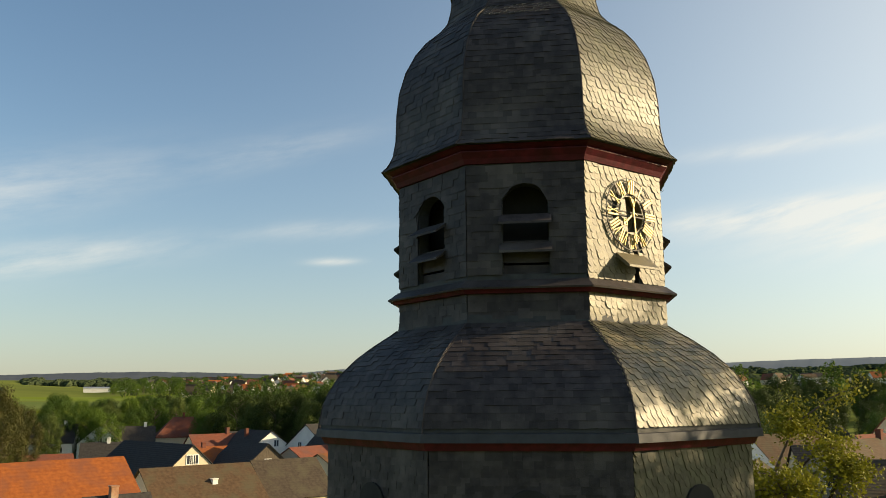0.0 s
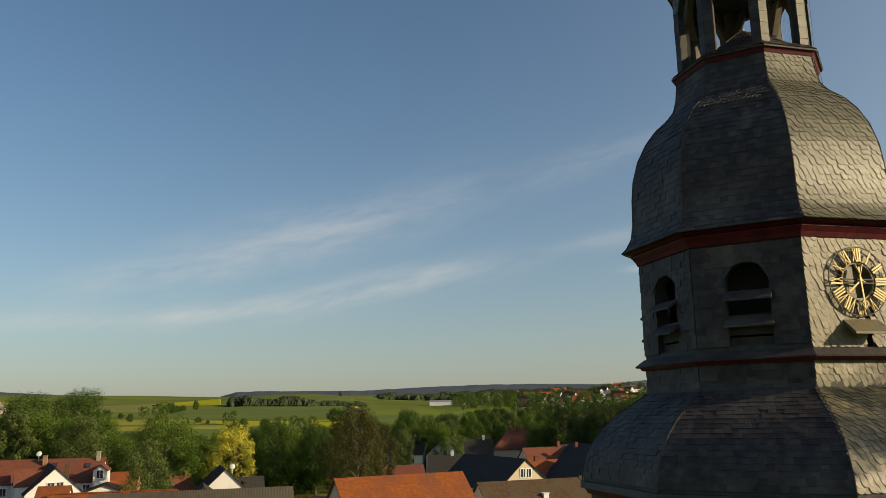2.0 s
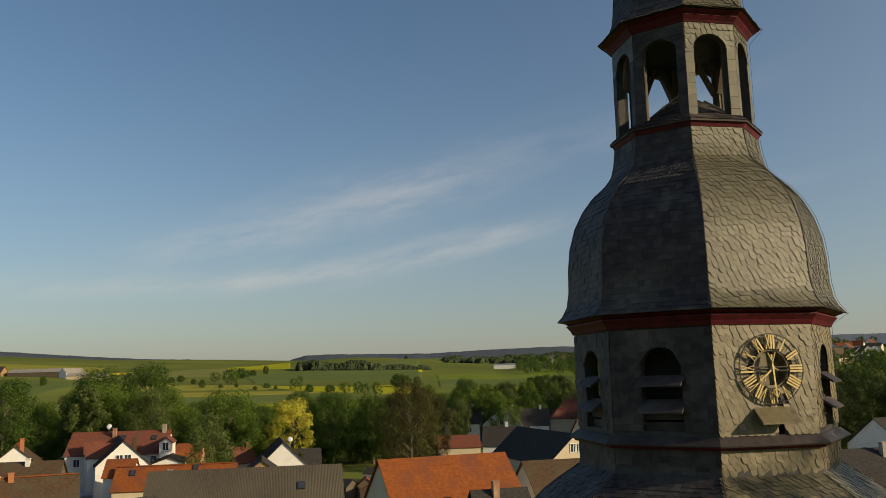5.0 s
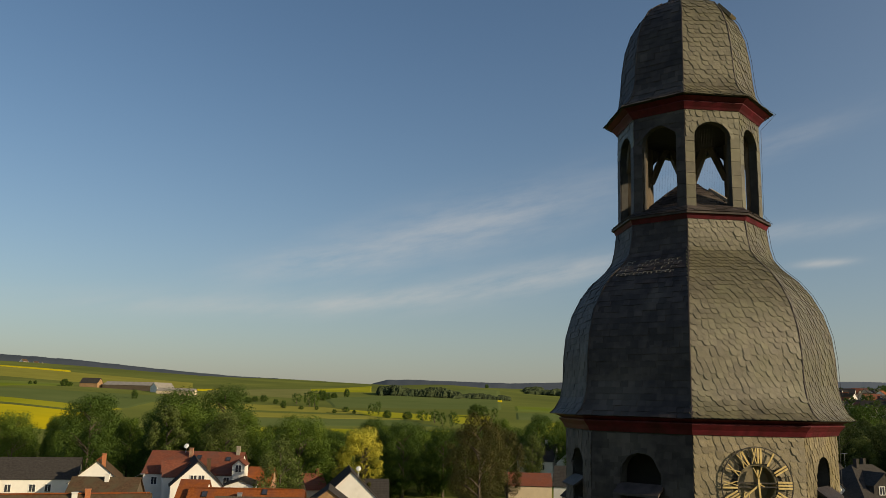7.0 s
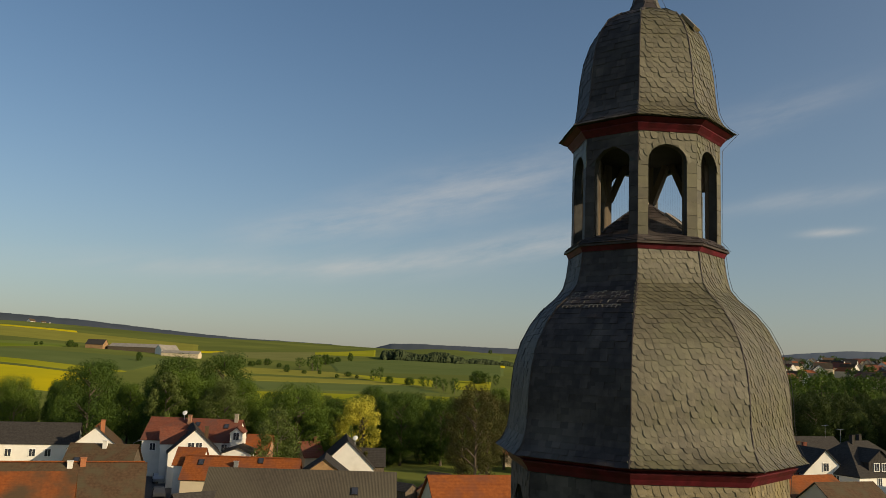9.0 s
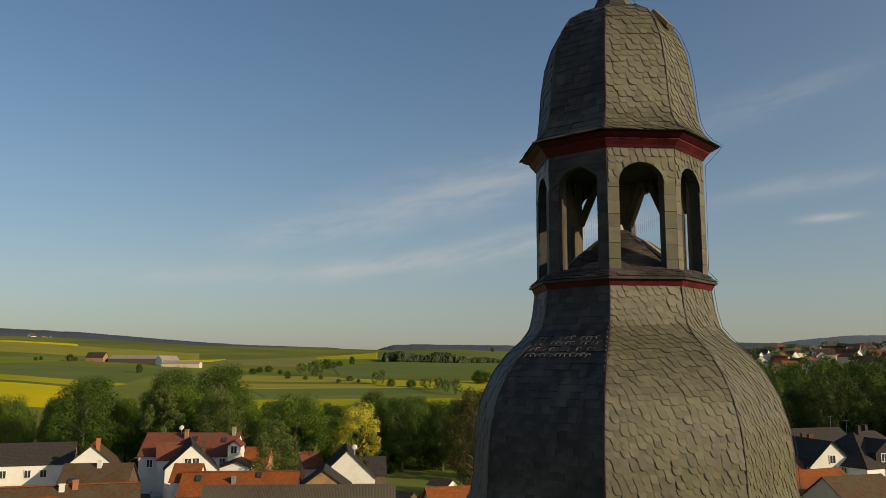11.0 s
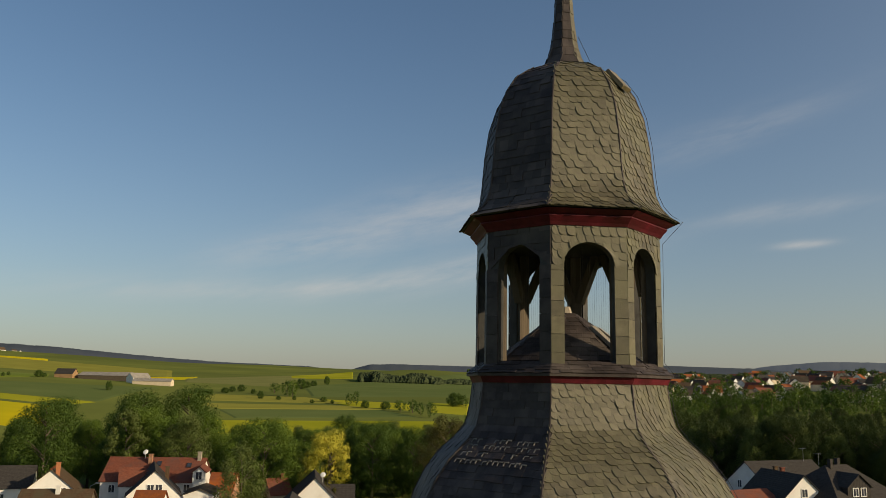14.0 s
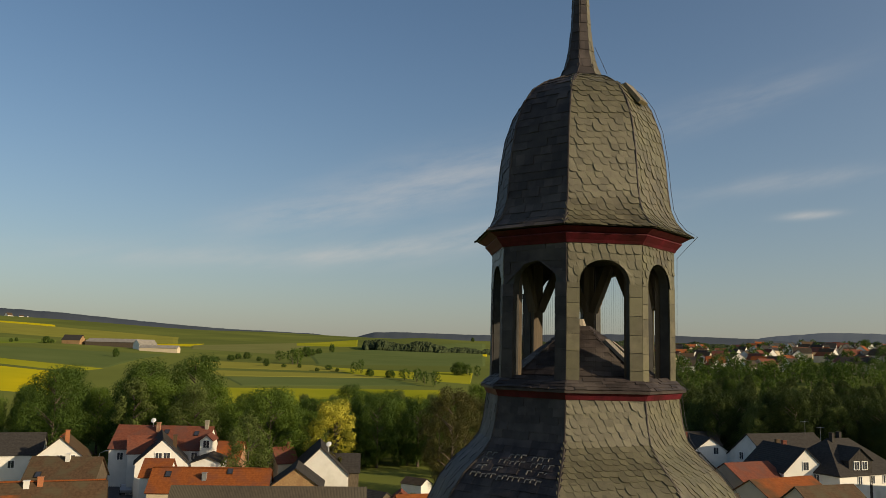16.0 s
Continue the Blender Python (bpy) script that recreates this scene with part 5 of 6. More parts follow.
def stand(x, y, s=1.0, turn=0.0, sz=None):
    return Matrix.Translation((x, y, height(x, y))) @ Matrix.Rotation(turn, 4, "Z") @ Matrix.Diagonal((s, s, sz or s, 1))


PROTO = [tree("broadleaf_tree", stand(-112, 108, 1), "tall broadleaf tree with dense deep green crown", 1, 18, 5.6, 4, LEAF_B, 20000, 0.32, clumps=60),
         tree("broadleaf_tree", stand(-99, 118, 1), "tall broadleaf tree with fresh green crown", 2, 17, 5.0, 4, LEAF_A, 19000, 0.32, clumps=56),
         tree("willow_tree", stand(-88, 116, 1), "tall grey-green willow tree", 3, 16, 4.2, 4, LEAF_C, 17000, 0.28, "column", 60),
         tree("broadleaf_tree", stand(-76, 122, 1), "broadleaf tree with uneven fresh green crown", 4, 15, 6.0, 3, LEAF_A, 19000, 0.32, clumps=52),
         tree("pine_tree", stand(-41, 121, 1), "old pine with brownish needles and bare trunk", 5, 17, 4.2, 3, LEAF_P, 13000, 0.28, "column", 44),
         tree("shrub", stand(-60, 150, 1), "rounded green field shrub", 6, 6, 3.6, 0.8, LEAF_B, 3400, 0.42, clumps=26),
         tree("broadleaf_tree", stand(0, 470, 0.6), "distant broadleaf tree with deep green crown", 7, 16, 6.0, 3, LEAF_B, 420, 1.5, clumps=22, group="trees of the far town"),
         tree("broadleaf_tree", stand(20, 480, 0.6), "distant broadleaf tree with fresh green crown", 8, 15, 5.5, 3, LEAF_A, 420, 1.5, clumps=22, group="trees of the far town"),
         tree("broadleaf_tree", stand(14, 176, 0.9), "tall broadleaf tree with dense crown, green darkened for shade", 9, 18, 5.8, 3, LEAF_D, 20000, 0.32, clumps=60)]


def plant(i, x, y, s, sz=None):
    """A copy of prototype i at another place, turned and scaled."""
    src = PROTO[i]
    ob = copy_thing(src, Matrix.Identity(4))
    ob.matrix_basis = stand(x, y, s, rt.uniform(0, 6.28), sz)
    return ob


# the belt of trees behind the houses, bearing by bearing
for az, d, i, s in ((-47, 178, 0, 0.85), (-45, 182, 0, 1.0), (-43, 178, 1, 0.9), (-40.2, 160, 0, 1.18), (-38.5, 152, 3, 1.2), (-37, 165, 0, 1.2),
                    (-35.8, 155, 1, 1.15), (-34, 160, 3, 0.95), (-32.5, 168, 2, 1.0), (-31.5, 150, 1, 0.85), (-30, 165, 3, 0.9), (-28.5, 155, 2, 0.85),
                    (-27.5, 170, 1, 1.0), (-26, 160, 0, 0.85), (-25, 172, 3, 0.9), (-24, 158, 0, 1.05), (-22.5, 168, 1, 0.95), (-21, 160, 0, 0.95),
                    (-19.5, 168, 3, 1.0), (-18, 175, 0, 0.95), (-16.5, 215, 1, 1.0), (-15, 225, 3, 0.9), (-13.5, 218, 0, 1.0), (-12, 230, 1, 0.95), (-10.5, 222, 2, 1.0),
                    (-9, 228, 1, 1.05), (-7.5, 220, 0, 1.0), (-6, 225, 2, 1.1), (-4.5, 215, 3, 1.1), (-3.5, 205, 0, 1.1), (-2.2, 190, 1, 1.15), (-1, 180, 2, 1.15),
                    (0.3, 172, 3, 1.2), (1.5, 178, 0, 1.2), (2.8, 170, 2, 1.25), (4, 176, 1, 1.15), (5.2, 170, 0, 1.2), (6.5, 178, 3, 1.25), (7.8, 172, 2, 1.2),
                    (9, 180, 0, 1.2), (10.5, 172, 1, 1.2), (12, 182, 3, 1.2), (13.5, 176, 0, 1.1), (15.5, 190, 1, 1.0), (18, 200, 0, 1.0), (21, 195, 3, 1.0),
                    (24, 205, 1, 1.0), (27, 200, 0, 0.95), (30, 215, 3, 1.0), (33, 210, 1, 1.0), (36, 220, 0, 1.1), (39, 214, 3, 1.0), (42, 225, 1, 1.0), (45, 215, 0, 1.0),
                    (-50, 180, 3, 1.0), (-53, 178, 0, 1.1), (-31, 190, 0, 0.9), (-27, 195, 2, 0.9), (-23, 192, 0, 0.9), (-20, 190, 2, 0.9), (-36, 185, 2, 1.0), (-41, 185, 0, 0.95)):
    x, y = polar(az, d)
    plant(8 if az > -3 and i != 2 else i, x, y, s * rt.uniform(0.92, 1.06) * (0.90 if az < -36 else 0.76 if az < -7 else 0.74 if az < 16 else 0.85))
for az, d, s in ((-17.6, 150, 0.9), (-19.5, 146, 0.85), (-16.3, 158, 0.8)):
    plant(4, *polar(az, d), s)
tree("ornamental_maple", stand(-65.4, 126.5, 1.22), "bright yellow-green ornamental tree in a garden", 11, 10.8, 3.7, 1.0, LEAF_Y, 9000, 0.30, "round", 30, "garden trees")
tree("spruce_tree", stand(-59.4, 115.0, 1.1), "slender dark spruce in a garden", 12, 10.5, 1.6, 1.0, LEAF_P, 2600, 0.36, "cone", 30, "garden trees")
tree("birch_tree", stand(-69.6, 104.6, 1), "hanging grey-green birch behind a shed", 13, 12.5, 3.6, 3, LEAF_C, 5200, 0.34, "column", 36, "garden trees")
tree("birch_tree", stand(-98, 112, 1), "hanging grey-green birch by the street", 14, 17, 3.4, 3, LEAF_C, 5600, 0.38, "column", 36, "garden trees")
# younger trees that close the gaps of the belt
for _ in range(62):
    az = rt.uniform(-50, -14)
    plant(rt.choice((0, 1, 2, 3)), *polar(az, rt.uniform(172 if az < -40 else 150 if az < -24 else 178, 215)), rt.uniform(0.5, 0.72))
for _ in range(44):
    az = rt.uniform(-14, 16)
    plant(rt.choice((0, 0, 2, 3)) if az < -3 else 8, *polar(az, rt.uniform(190, 245) if az < -2 else rt.uniform(160, 215)), rt.uniform(0.6, 0.8))
for _ in range(90):
    x, y = polar(rt.uniform(-9, 17), rt.uniform(240, 400))
    plant(rt.choice((8, 8, 8, 0, 2)), x, y, (rt.uniform(13.6, 16.4) - height(x, y)) / 17)
for _ in range(36):
    plant(5, *polar(rt.uniform(-41, -24), rt.uniform(150, 166)), rt.uniform(0.4, 0.9))
for _ in range(34):
    plant(rt.choice((0, 8, 8)), *polar(rt.uniform(16, 46), rt.uniform(130, 240)), rt.uniform(0.6, 0.85))
for _ in range(50):
    plant(rt.choice((0, 8, 8)), *polar(rt.uniform(17, 48), rt.uniform(240, 430)), rt.uniform(0.55, 0.85))
# single trees and shrubs out in the fields
HEDGE_TREES = ((-33.6, 509, 5, 0.58), (-32.9, 529, 5, 0.54), (-32.3, 529, 5, 0.67), (-31.7, 513, 5, 0.53), (-31.1, 465, 5, 0.64), (-30.1, 528, 6, 0.50), (-29.4, 484, 6, 0.62), (-28.9, 488, 7, 0.58), (-28.4, 596, 5, 0.96), (-27.9, 632, 5, 1.01), (-27.4, 692, 5, 1.03), (-26.5, 756, 5, 1.04), (-25.2, 432, 6, 0.48), (-24.7, 428, 6, 0.40), (-24.1, 416, 5, 0.57), (-22.7, 408, 5, 0.65), (-21.5, 400, 7, 0.48), (-20.8, 396, 6, 0.37))
FIELD_TREES = ((-20.2, 380, 6, 0.39), (-19.4, 368, 6, 0.38), (-17.7, 440, 5, 1.01), (-17.1, 436, 6, 0.41), (-16.4, 432, 6, 0.48), (-35.3, 489, 5, 0.50), (-34.8, 489, 5, 0.56), (-34.4, 489, 5, 0.50), (-44.9, 614, 5, 0.70), (-44.6, 622, 5, 0.64), (-30.0, 460, 5, 0.42), (-27.8, 444, 5, 0.36), (-26.8, 448, 5, 0.46), (-26.2, 444, 5, 0.36), (-29.0, 464, 5, 0.42), (-40.8, 489, 5, 0.67), (-46.9, 606, 5, 0.42), (-46.5, 626, 5, 0.43), (-16.6, 1320, 5, 1.21))
for az, d, i, s in HEDGE_TREES + FIELD_TREES:
    plant(i, *polar(az + rt.uniform(-0.12, 0.12), d * rt.uniform(0.99, 1.01)), s * rt.uniform(0.7, 1.3), s * rt.uniform(0.7, 1.2))
# trees among the far town houses, as one mass
def tree_mass(places, label):
    verts, faces, slots = [], [], []
    for i, x, y, s in places:
        m = np.array(stand(x, y, s, rt.uniform(0, 6.28)))
        for ch in PROTO[i].children:
            me = ch.data
            co = np.empty(len(me.vertices) * 3)
            me.vertices.foreach_get("co", co)
            o = len(verts)
            verts.extend((co.reshape(-1, 3) @ m[:3, :3].T + m[:3, 3]).tolist())
            faces.extend(tuple(v + o for v in p.vertices) for p in me.polygons)
            slots.extend([0 if ch.name.startswith("trunk") else 1 + i % 2] * len(me.polygons))
    me = bpy.data.meshes.new("far_trees")
    me.from_pydata(verts, [], faces)
    for mt in (BARK, LEAF_B, LEAF_A):
        me.materials.append(mt)
    me.polygons.foreach_set("material_index", slots)
    return tagged(new("far_trees", me), label, "trees", "trees of the far town", "stuff")


places = []
for n, a0, a1, d0, d1, s0, s1 in ((120, -7, 14, 440, 960, 0.5, 0.8), (60, -9, 0, 640, 1000, 0.5, 0.8), (30, 20, 48, 250, 560, 0.7, 1.1), (26, -4, 15, 330, 470, 0.35, 0.5), (50, -4, 3, 400, 540, 0.35, 0.5), (90, 3, 16, 390, 560, 0.4, 0.65)):
    for _ in range(n):
        places.append((rt.choice((6, 6, 6, 7)), *polar(rt.uniform(a0, a1), rt.uniform(d0, d1)), rt.uniform(s0, s1)))
tree_mass(places, "garden trees scattered among the far town houses")


def wood(name, az0, az1, d0, d1, n, tall, label, size=6.0):
    """Far woodland: a canopy of many uneven tufts on the hill, as one mass."""
    r = random.Random(int(d0 + az0 * 7))
    verts, faces = [], []
    for _ in range(n):
        az, d = r.uniform(az0, az1), r.uniform(d0, d1)
        x, y = polar(az, d)
        z = height(x, y)
        s = size * r.uniform(0.6, 1.3)
        h = tall * r.uniform(0.6, 1.2) * (0.75 + 0.75 * noise.noise((az * 0.9, d * 0.004, 3)))
        if noise.noise((az * 0.6, d * 0.01, 8)) < -0.22:
            continue
        o = len(verts)
        for ring, (f, w) in enumerate(((0.0, 0.75), (0.4, 1.0), (0.78, 0.78), (1.0, 0.3))):
            for k in range(6):
                a = math.pi * k / 3 + ring * 0.5 + r.uniform(-0.3, 0.3)
                ww = s * w * r.uniform(0.75, 1.2)
                verts.append((x + math.cos(a) * ww, y + math.sin(a) * ww, z - 1 + (h + 1) * f * r.uniform(0.92, 1.06)))
        for ring in range(3):
            for k in range(6):
                a, b = o + ring * 6 + k, o + ring * 6 + (k + 1) % 6
                faces.append((a, b, b + 6, a + 6))
        faces.append(tuple(o + 18 + k for k in range(6)))
    me = bpy.data.meshes.new(name)
    me.from_pydata(verts, [], faces)
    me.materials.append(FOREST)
    return tagged(new(name, me), label, "forest", "woods on the hills", "stuff")


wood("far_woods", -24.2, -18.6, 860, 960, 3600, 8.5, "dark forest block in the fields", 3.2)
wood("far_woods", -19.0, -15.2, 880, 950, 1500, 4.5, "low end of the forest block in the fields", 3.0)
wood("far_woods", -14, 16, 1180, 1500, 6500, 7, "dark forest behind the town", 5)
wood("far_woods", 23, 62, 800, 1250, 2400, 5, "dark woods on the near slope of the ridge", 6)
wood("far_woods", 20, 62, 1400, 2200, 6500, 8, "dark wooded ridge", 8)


def far_ridge(table, dist, material, label):
    """A wooded ridge on the skyline, so far off that it does not shift: bearing and height in degrees over eye level."""
    rb = bmesh.new()
    steps = int((table[-1][0] - table[0][0]) * 9)
    rows = []
    for i in range(steps + 1):
        az = table[0][0] + (table[-1][0] - table[0][0]) * i / steps
        top = 22.5 + dist * math.tan(radians(lerp_table(table, az)))
        top += dist * 0.00035 * (noise.noise((az * 1.3, dist, 0)) * 1.4 + noise.noise((az * 7.0, dist, 5)))
        x, y = polar(az, dist)
        xn, yn = polar(az, dist * 0.8)
        xb, yb = polar(az, dist * 1.15)
        rows.append([rb.verts.new(c) for c in ((xn, yn, 10.0), ((x + xn) / 2, (y + yn) / 2, 10 + (top - 10) * 0.62), (x, y, top), (xb, yb, 10.0))])
    for p, q in zip(rows, rows[1:]):
        for j in range(3):
            rb.faces.new((p[j], q[j], q[j + 1], p[j + 1]))
    for f in rb.faces:
        f.smooth = True
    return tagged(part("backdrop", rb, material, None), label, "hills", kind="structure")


far_ridge(((-75, 2.7), (-60, 2.5), (-50, 2.3), (-47, 2.22), (-43.8, 2.1), (-40.5, 1.86), (-37, 1.6), (-33.4, 1.4), (-29.6, 1.3), (-27.5, 1.24), (-26, 1.05), (-24, 0.8)), 3000, FAR_WOOD, "long wooded ridge on the skyline, haze-tinted blue-green")
far_ridge(((-26.2, 0.9), (-24.8, 1.06), (-23.5, 1.45), (-22, 1.5), (-18.4, 1.46), (-15, 1.42), (-11, 1.58), (-6.6, 1.68), (-3, 1.64), (0, 1.56), (2, 1.5), (5.8, 1.25), (9, 1.1), (16, 1.2), (24, 1.4)), 2300, FAR_WOOD, "wooded hills behind the fields, tinted with haze")
far_ridge(((1.0, 1.3), (2.8, 1.63), (4.5, 1.8), (6, 1.93), (7.4, 1.95), (9.3, 1.9), (13, 1.9), (18, 1.8), (26, 1.85), (32, 2.1), (36, 2.2), (50, 2.3), (70, 2.3)), 4200, FAR_BLUE, "far hills tinted pale blue for haze")


# ---- trees beside the tower ----
def yard_tree(x, y, tall, spread, seed, label, bunch=110, twigs=(2, 5, 5), low=0.62, lean=0.0, limbs=11):
    """A tree close by: forked trunk, long bare limbs and loose bunches of single leaves at their ends."""
    r = random.Random(seed)
    t = thing("lime_tree", pose(x, y, 0), label, "tree", "trees beside the tower")
    tb = bmesh.new()
    fork = tall * 0.42
    tube(tb, [(0, 0, -0.5), (0.1, 0.05, fork * 0.5), (0, 0, fork)], [0.42, 0.34, 0.30], 10)
    tips = []
    for i in range(limbs):
        a = i * 2.4 + r.uniform(-0.3, 0.3)
        reach = spread * r.uniform(0.55, 1.0)
        top = (tall * r.uniform(low, 1.0) if i else tall) + lean * math.cos(a) * reach
        end = Vector((math.cos(a) * reach, math.sin(a) * reach, top - (0.0 if lean else 0.35) * reach * r.random()))
        b = Vector((0, 0, fork * r.uniform(0.75, 1.0)))
        k1 = b.lerp(end, 0.35) + Vector((r.uniform(-.5, .5), r.uniform(-.5, .5), 0.9))
        k2 = b.lerp(end, 0.7) + Vector((r.uniform(-.5, .5), r.uniform(-.5, .5), 0.6))
        tube(tb, [b, k1, k2, end], [0.17, 0.11, 0.065, 0.02], 6)
        for base_pt, n in ((k1, twigs[0]), (k2, twigs[1]), (end, twigs[2])):
            for _ in range(n):
                tip = base_pt + Vector((r.gauss(0, 1), r.gauss(0, 1), r.gauss(0.35, 0.7))) * spread * 0.20
                tube(tb, [base_pt, base_pt.lerp(tip, 0.55) + Vector((0, 0, 0.12)), tip], [0.035, 0.022, 0.008], 4)
                tips.append((base_pt, tip))
    part("trunk", tb, BARK, t, "grey trunk with long crooked limbs")
    verts, faces = [], []
    for base_pt, tip in tips:
        for _ in range(bunch):
            p = base_pt.lerp(tip, r.uniform(0.35, 1.1)) + Vector((r.gauss(0, 1), r.gauss(0, 1), r.gauss(0, 0.8))) * 0.21
            nrm = Vector((r.gauss(0, 1), r.gauss(0, 1), r.gauss(0.7, 1))).normalized()
            u = nrm.orthogonal().normalized()
            u.rotate(Matrix.Rotation(r.uniform(0, 6.28), 3, nrm))
            v = nrm.cross(u)
            k = r.uniform(0.055, 0.105)
            o = len(verts)
            verts += [tuple(p - u * k * 0.6), tuple(p + v * k * 0.45 + nrm * k * 0.12), tuple(p + u * k * 0.6), tuple(p - v * k * 0.45 + nrm * k * 0.12)]
            faces.append((o, o + 1, o + 2, o + 3))
    me = bpy.data.meshes.new("crown")
    me.from_pydata(verts, [], faces)
    me.materials.append(LEAF_L)
    crown = new("crown", me)
    crown.parent = t
    return t


yard_tree(7.7, 6.7, 14.5, 3.3, 31, "loose fresh green lime tree beside the tower", 300, (3, 6, 8), 0.66)
# Crown top slanted along the sun's rise, so its shade stops at the roof
yard_tree(13.4, -4.6, 19.9, 3.6, 36, "tall lime tree that shades the lower roof", 210, (2, 4, 5), 0.70, 0.34, 20)
# Extra tree out of view, added only to dapple the lower wall
yard_tree(12.0, -4.5, 17.3, 2.7, 43, "unseen smaller lime tree added to shade the lower wall", 380, (2, 4, 5), 0.78, 0.0, 13)


# ---- street, cars, gardens ----
bm = bmesh.new()
road_pts = ((-62, 66), (-73, 80), (-84, 93.5), (-90, 101), (-101, 114), (-118, 133))
left, right = [], []
for i, (x, y) in enumerate(road_pts):
    a, b = Vector(road_pts[max(i - 1, 0)]), Vector(road_pts[min(i + 1, len(road_pts) - 1)])
    d = (b - a).normalized()
    for side, sg in ((left, -1), (right, 1)):
        side.append(bm.verts.new((x + d.y * 3.0 * sg, y - d.x * 3.0 * sg, 0.06)))
for i in range(len(road_pts) - 1):
    bm.faces.new((left[i], right[i], right[i + 1], left[i + 1]))
ret = bmesh.ops.extrude_face_region(bm, geom=bm.faces[:])
bmesh.ops.translate(bm, verts=[v for v in ret["geom"] if isinstance(v, bmesh.types.BMVert)], vec=(0, 0, -0.3))
bmesh.ops.recalc_face_normals(bm, faces=bm.faces)
tagged(part("road", bm, ASPHALT, None), "narrow grey asphalt village street", "road", kind="structure")


def car(x, y, yaw, paint, label):
    c = thing("car", pose(x, y, 0.07, 0, 0, yaw), label, "car", "cars parked in the street")
    cb = bmesh.new()
    sec = ((-2.1, 0.35), (2.1, 0.35), (2.15, 0.75), (1.9, 0.92), (1.0, 0.98), (0.4, 1.42), (-1.2, 1.44), (-1.95, 1.0), (-2.15, 0.8))
    a = [cb.verts.new((-0.85 if z < 1.1 else -0.68, y_, z)) for y_, z in sec]
    b = [cb.verts.new((0.85 if z < 1.1 else 0.68, y_, z)) for y_, z in sec]
    cb.faces.new(a)
    cb.faces.new(b[::-1])
    for i in range(len(sec)):
        j = (i + 1) % len(sec)
        cb.faces.new((a[j], a[i], b[i], b[j]))
    bmesh.ops.recalc_face_normals(cb, faces=cb.faces)
    part("body", cb, paint, c)
    gb = bmesh.new()
    box(gb, 0, 0.72, 1.20, 1.3, 0.05, 0.42, Matrix.Translation((0, 0.72, 1.2)) @ Matrix.Rotation(radians(50), 4, "X") @ Matrix.Translation((0, -0.72, -1.2)))
    part("windscreen", gb, GLASS, c, "dark windscreen")
    gb = bmesh.new()
    box(gb, 0, -0.4, 1.2, 1.60, 1.5, 0.30)
    part("side_windows", gb, GLASS, c, "dark side windows")
    for sx in (-0.8, 0.8):
        for sy in (-1.3, 1.3):
            wb = bmesh.new()
            bmesh.ops.create_cone(wb, cap_ends=True, segments=14, radius1=0.32, radius2=0.32, depth=0.2, matrix=pose(sx, sy, 0.32, 0, 90, 0))
            part("wheel", wb, RUBBER, c)
    return c


car(-88.0, 99.0, 40, PAINT_SILVER, "silver car parked along the street")
car(-96.6, 108.6, 40, PAINT_CAR, "dark car parked along the street")
car(-78.6, 87.4, 40, PAINT_CAR, "dark blue car parked along the street")

lamp = thing("street_lamp", pose(-93.4, 98.6, 0), "grey street lamp with a curved arm", "lamp")
bm = bmesh.new()
tube(bm, [(0, 0, 0), (0, 0, 5.2), (0.3, -0.1, 6.0), (1.6, -0.3, 6.5)], [0.07, 0.06, 0.05, 0.04], 8)
part("pole", bm, ZINC, lamp)
bm = bmesh.new()
box(bm, 1.9, -0.35, 6.52, 0.8, 0.22, 0.14)
part("lamp_head", bm, ZINC, lamp)


def small_shed(x, y, yaw, w, l, eave, ridge, wall, roof, label):
    a = radians(yaw)
    dx, dy = -math.sin(a) * l / 2, math.cos(a) * l / 2
    return house((x - dx, y - dy), (x + dx, y + dy), w, eave, ridge, wall, roof, label, base=0, over=0.15, group="garden sheds", name="shed")


small_shed(-46.6, 102.5, 70, 3.0, 4.4, 2.0, 2.9, TIMBER, TILE_D, "small dark wooden garden shed")
small_shed(-43.2, 104.0, 20, 2.6, 3.0, 2.0, 3.0, TIMBER, TILE_R, "small wooden garden shed with a red roof")
small_shed(-41.2, 100.2, 10, 2.6, 3.0, 1.8, 2.6, TIMBER, TILE_O, "low garden shed with an orange roof")
small_shed(-46.0, 118.0, 75, 3.0, 4.0, 2.0, 2.8, PLASTER, TILE_G, "small pale rendered garden hut")


def fence(x0, y0, x1, y1, label):
    n = max(2, int(math.hypot(x1 - x0, y1 - y0) / 2.2))
    f = thing("fence", pose(x0, y0, 0), label, "fence", "garden fences")
    for i in range(n + 1):
        fb = bmesh.new()
        box(fb, (x1 - x0) * i / n, (y1 - y0) * i / n, 0.65, 0.12, 0.12, 1.5)
        part("post", fb, TIMBER, f)
    for z in (0.55, 1.15):
        fb = bmesh.new()
        beam(fb, (0, 0, z), (x1 - x0, y1 - y0, z), 0.10, 0.05)
        part("rail", fb, TIMBER, f)


fence(-50, 108, -34, 114, "weathered wooden garden fence")
fence(-46, 120, -32, 124, "weathered wooden garden fence")
fence(-38, 102, -33, 122, "weathered wooden garden fence")
fence(-34, 104, -22, 108, "weathered wooden garden fence")
for i in range(9):
    x, y = -45 + 2.2 * i + rt.uniform(-1, 1), 106 + rt.uniform(0, 16)
    plant(5, x, y, rt.uniform(0.16, 0.34))

# ---- slates of the tower ----
def window_line(u):
    """The curve to which the slates above a louvred opening are cut."""
    if abs(u) >= W_HALF:
        return -99.0
    return W_SPRING + (W_CROWN - W_SPRING) * math.sqrt(1 - (u / W_HALF) ** 2)


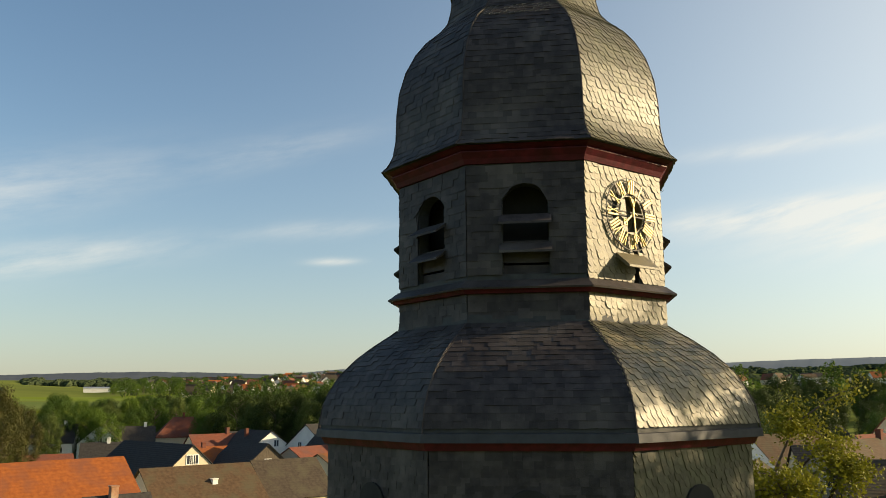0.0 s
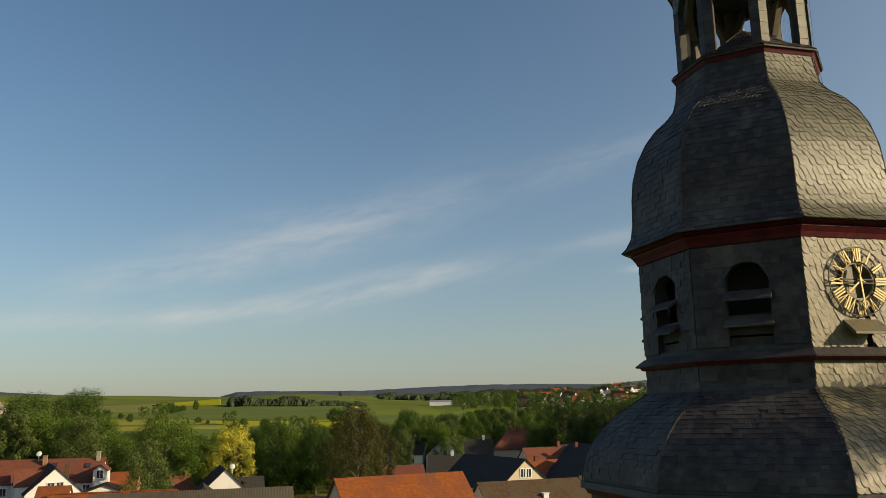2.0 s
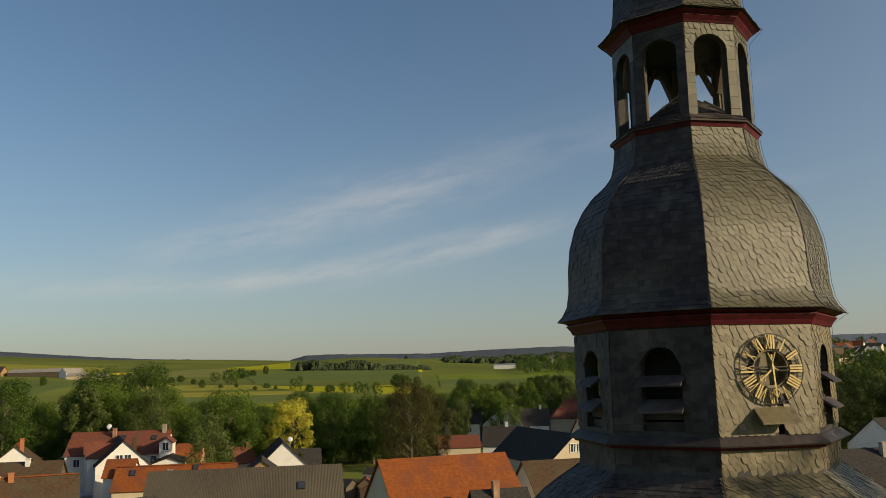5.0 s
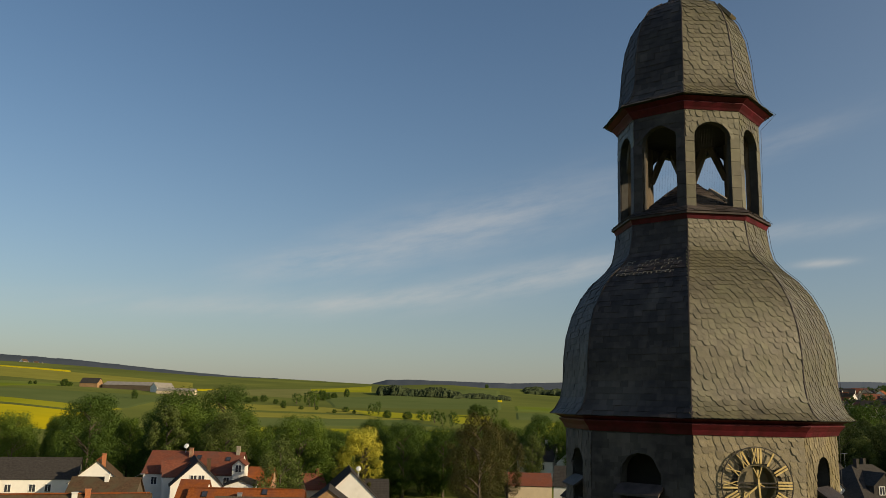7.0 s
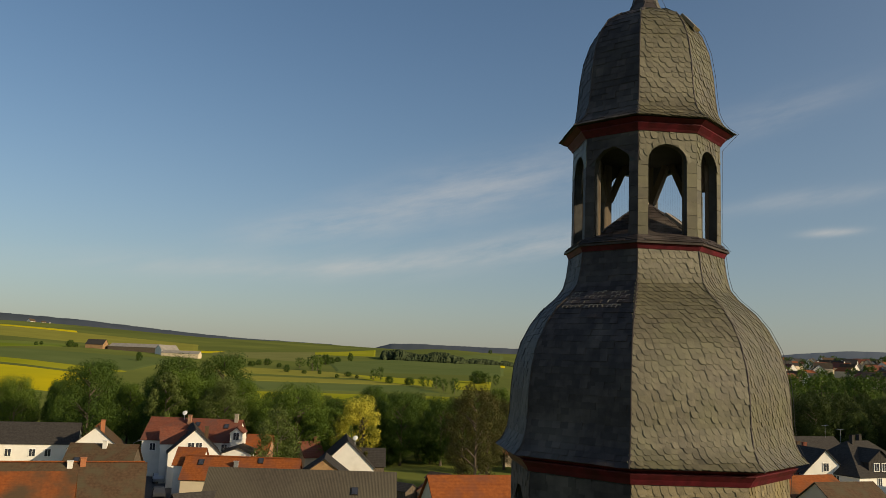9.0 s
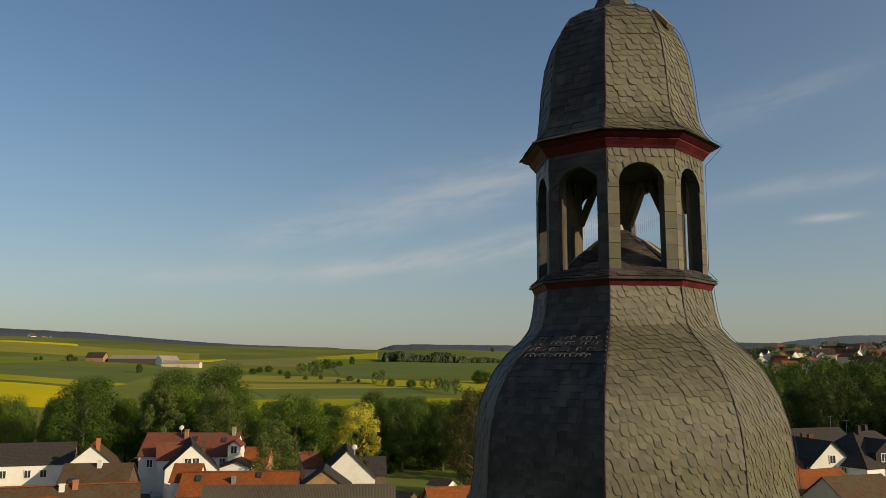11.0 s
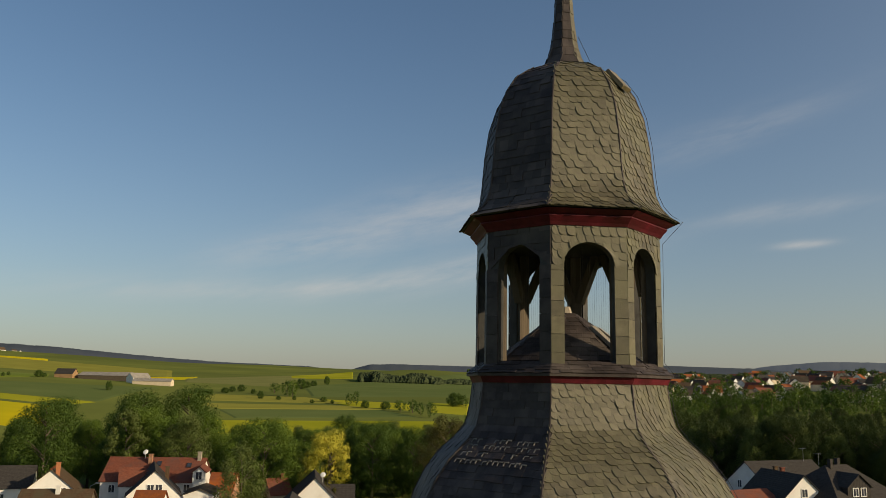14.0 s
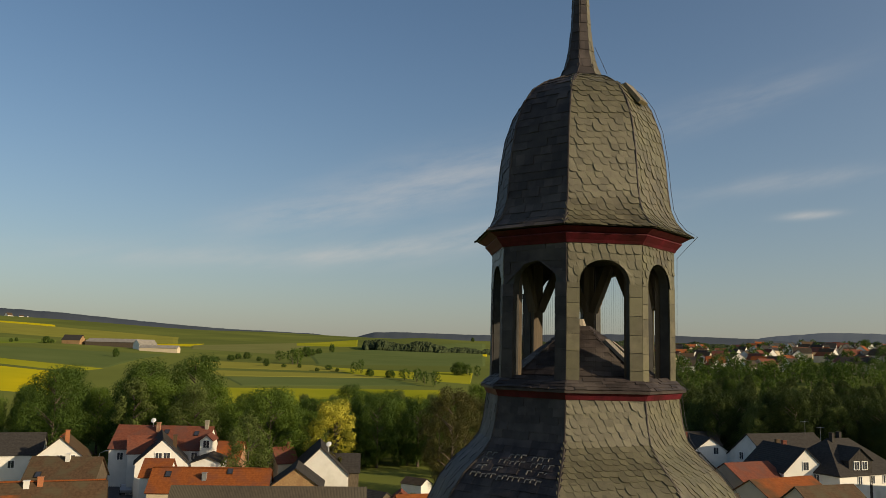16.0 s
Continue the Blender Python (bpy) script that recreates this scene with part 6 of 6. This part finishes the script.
# Lower wall all in the darker mossy colour, put in for missing tree shade
lay_slates(low_wall, [(3.60, -6.6), (3.60, -4.74)], (0, 1), 0.12, 0.105, "scale", moss=-20)
# Faces 5 to 7 are laid darker, their shade being part of the colour
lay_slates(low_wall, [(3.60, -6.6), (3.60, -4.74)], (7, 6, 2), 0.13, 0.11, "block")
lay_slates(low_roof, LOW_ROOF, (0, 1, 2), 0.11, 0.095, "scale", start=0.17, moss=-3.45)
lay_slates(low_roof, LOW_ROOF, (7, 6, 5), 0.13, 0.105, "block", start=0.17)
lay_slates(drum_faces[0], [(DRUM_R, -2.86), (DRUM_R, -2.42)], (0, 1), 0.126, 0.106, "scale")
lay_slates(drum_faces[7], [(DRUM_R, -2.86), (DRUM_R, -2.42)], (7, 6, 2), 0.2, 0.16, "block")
lay_slates(drum_faces[0], [(DRUM_R, -2.21), (DRUM_R, -0.36)], (0,), 0.126, 0.106, "scale", in_clock, single=(0,))
WIN = (W_HALF + 0.014, W_BOT - 0.02, W_SPRING)
lay_slates(drum_faces[1], [(DRUM_R, -2.13), (DRUM_R, -0.36)], (1, 2), 0.124, 0.105, "scale", gap=WIN, arch=window_line)
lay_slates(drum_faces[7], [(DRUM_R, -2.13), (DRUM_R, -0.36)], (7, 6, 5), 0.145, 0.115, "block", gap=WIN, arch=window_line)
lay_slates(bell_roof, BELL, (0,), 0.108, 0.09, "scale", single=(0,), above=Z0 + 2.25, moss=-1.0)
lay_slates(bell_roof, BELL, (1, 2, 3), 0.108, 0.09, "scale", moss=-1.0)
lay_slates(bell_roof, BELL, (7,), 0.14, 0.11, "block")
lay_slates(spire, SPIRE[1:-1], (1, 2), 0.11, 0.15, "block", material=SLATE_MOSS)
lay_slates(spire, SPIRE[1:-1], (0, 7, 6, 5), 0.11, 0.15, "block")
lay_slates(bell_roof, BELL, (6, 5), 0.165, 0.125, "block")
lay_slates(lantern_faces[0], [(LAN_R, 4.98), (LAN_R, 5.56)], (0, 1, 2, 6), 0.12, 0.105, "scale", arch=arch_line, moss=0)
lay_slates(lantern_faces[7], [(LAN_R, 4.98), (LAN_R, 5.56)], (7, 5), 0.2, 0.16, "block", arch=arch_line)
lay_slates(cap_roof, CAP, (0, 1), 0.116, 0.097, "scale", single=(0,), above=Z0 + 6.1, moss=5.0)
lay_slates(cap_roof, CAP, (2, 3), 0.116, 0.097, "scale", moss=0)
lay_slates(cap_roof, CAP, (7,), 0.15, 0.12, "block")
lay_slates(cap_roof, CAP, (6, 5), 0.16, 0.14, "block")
lay_slates(inner_roof, [(1.10, 3.745), (0.62, 4.115), (0.16, 4.445)], (0, 7, 1, 6), 0.14, 0.10, "block")
lay_slates(tower, [(1.505, 3.572), (1.42, 3.64), (1.33, 3.712)], (7, 0, 1, 6), 0.15, 0.055, "block")
# pale mortar daubs where the slates below the neck were mended
bm = bmesh.new()
n_ax, t_ax = face_axes(7)
for row, (r, z) in enumerate(((1.93, 2.42), (1.83, 2.505), (1.73, 2.595), (1.655, 2.67))):
    u = -r * S22 * 0.8
    while u < r * S22 * 0.85:
        w = rng.uniform(0.045, 0.065)
        if rng.random() < 0.8:
            m = Matrix((t_ax, (Vector((0, 0, 0.67)) - n_ax * 0.74).normalized(), (n_ax * 0.67 + Vector((0, 0, 0.74))).normalized())).transposed().to_4x4()
            m.translation = n_ax * (r * C22 + 0.012) + t_ax * u + Vector((0, 0, z + Z0 + rng.uniform(-0.008, 0.012)))
            m = m @ Matrix.Rotation(rng.uniform(-0.15, 0.15), 4, "Z")
            box(bm, 0, 0.03, 0, w, rng.uniform(0.012, 0.022), 0.012, m)
            box(bm, -w / 2, 0.0, 0, rng.uniform(0.008, 0.016), rng.uniform(0.05, 0.075), 0.012, m)
        u += rng.uniform(0.078, 0.098)
tagged(part("mortar", bm, LIME_MORTAR, bell_roof), "pale lime mortar daubs on mended slates", kind="stuff")
for owner, style, mossy, m in PENDING:
    ob = new("slate", SLATE_DATA[style, mossy])
    ob.parent = owner
    ob.matrix_basis = m
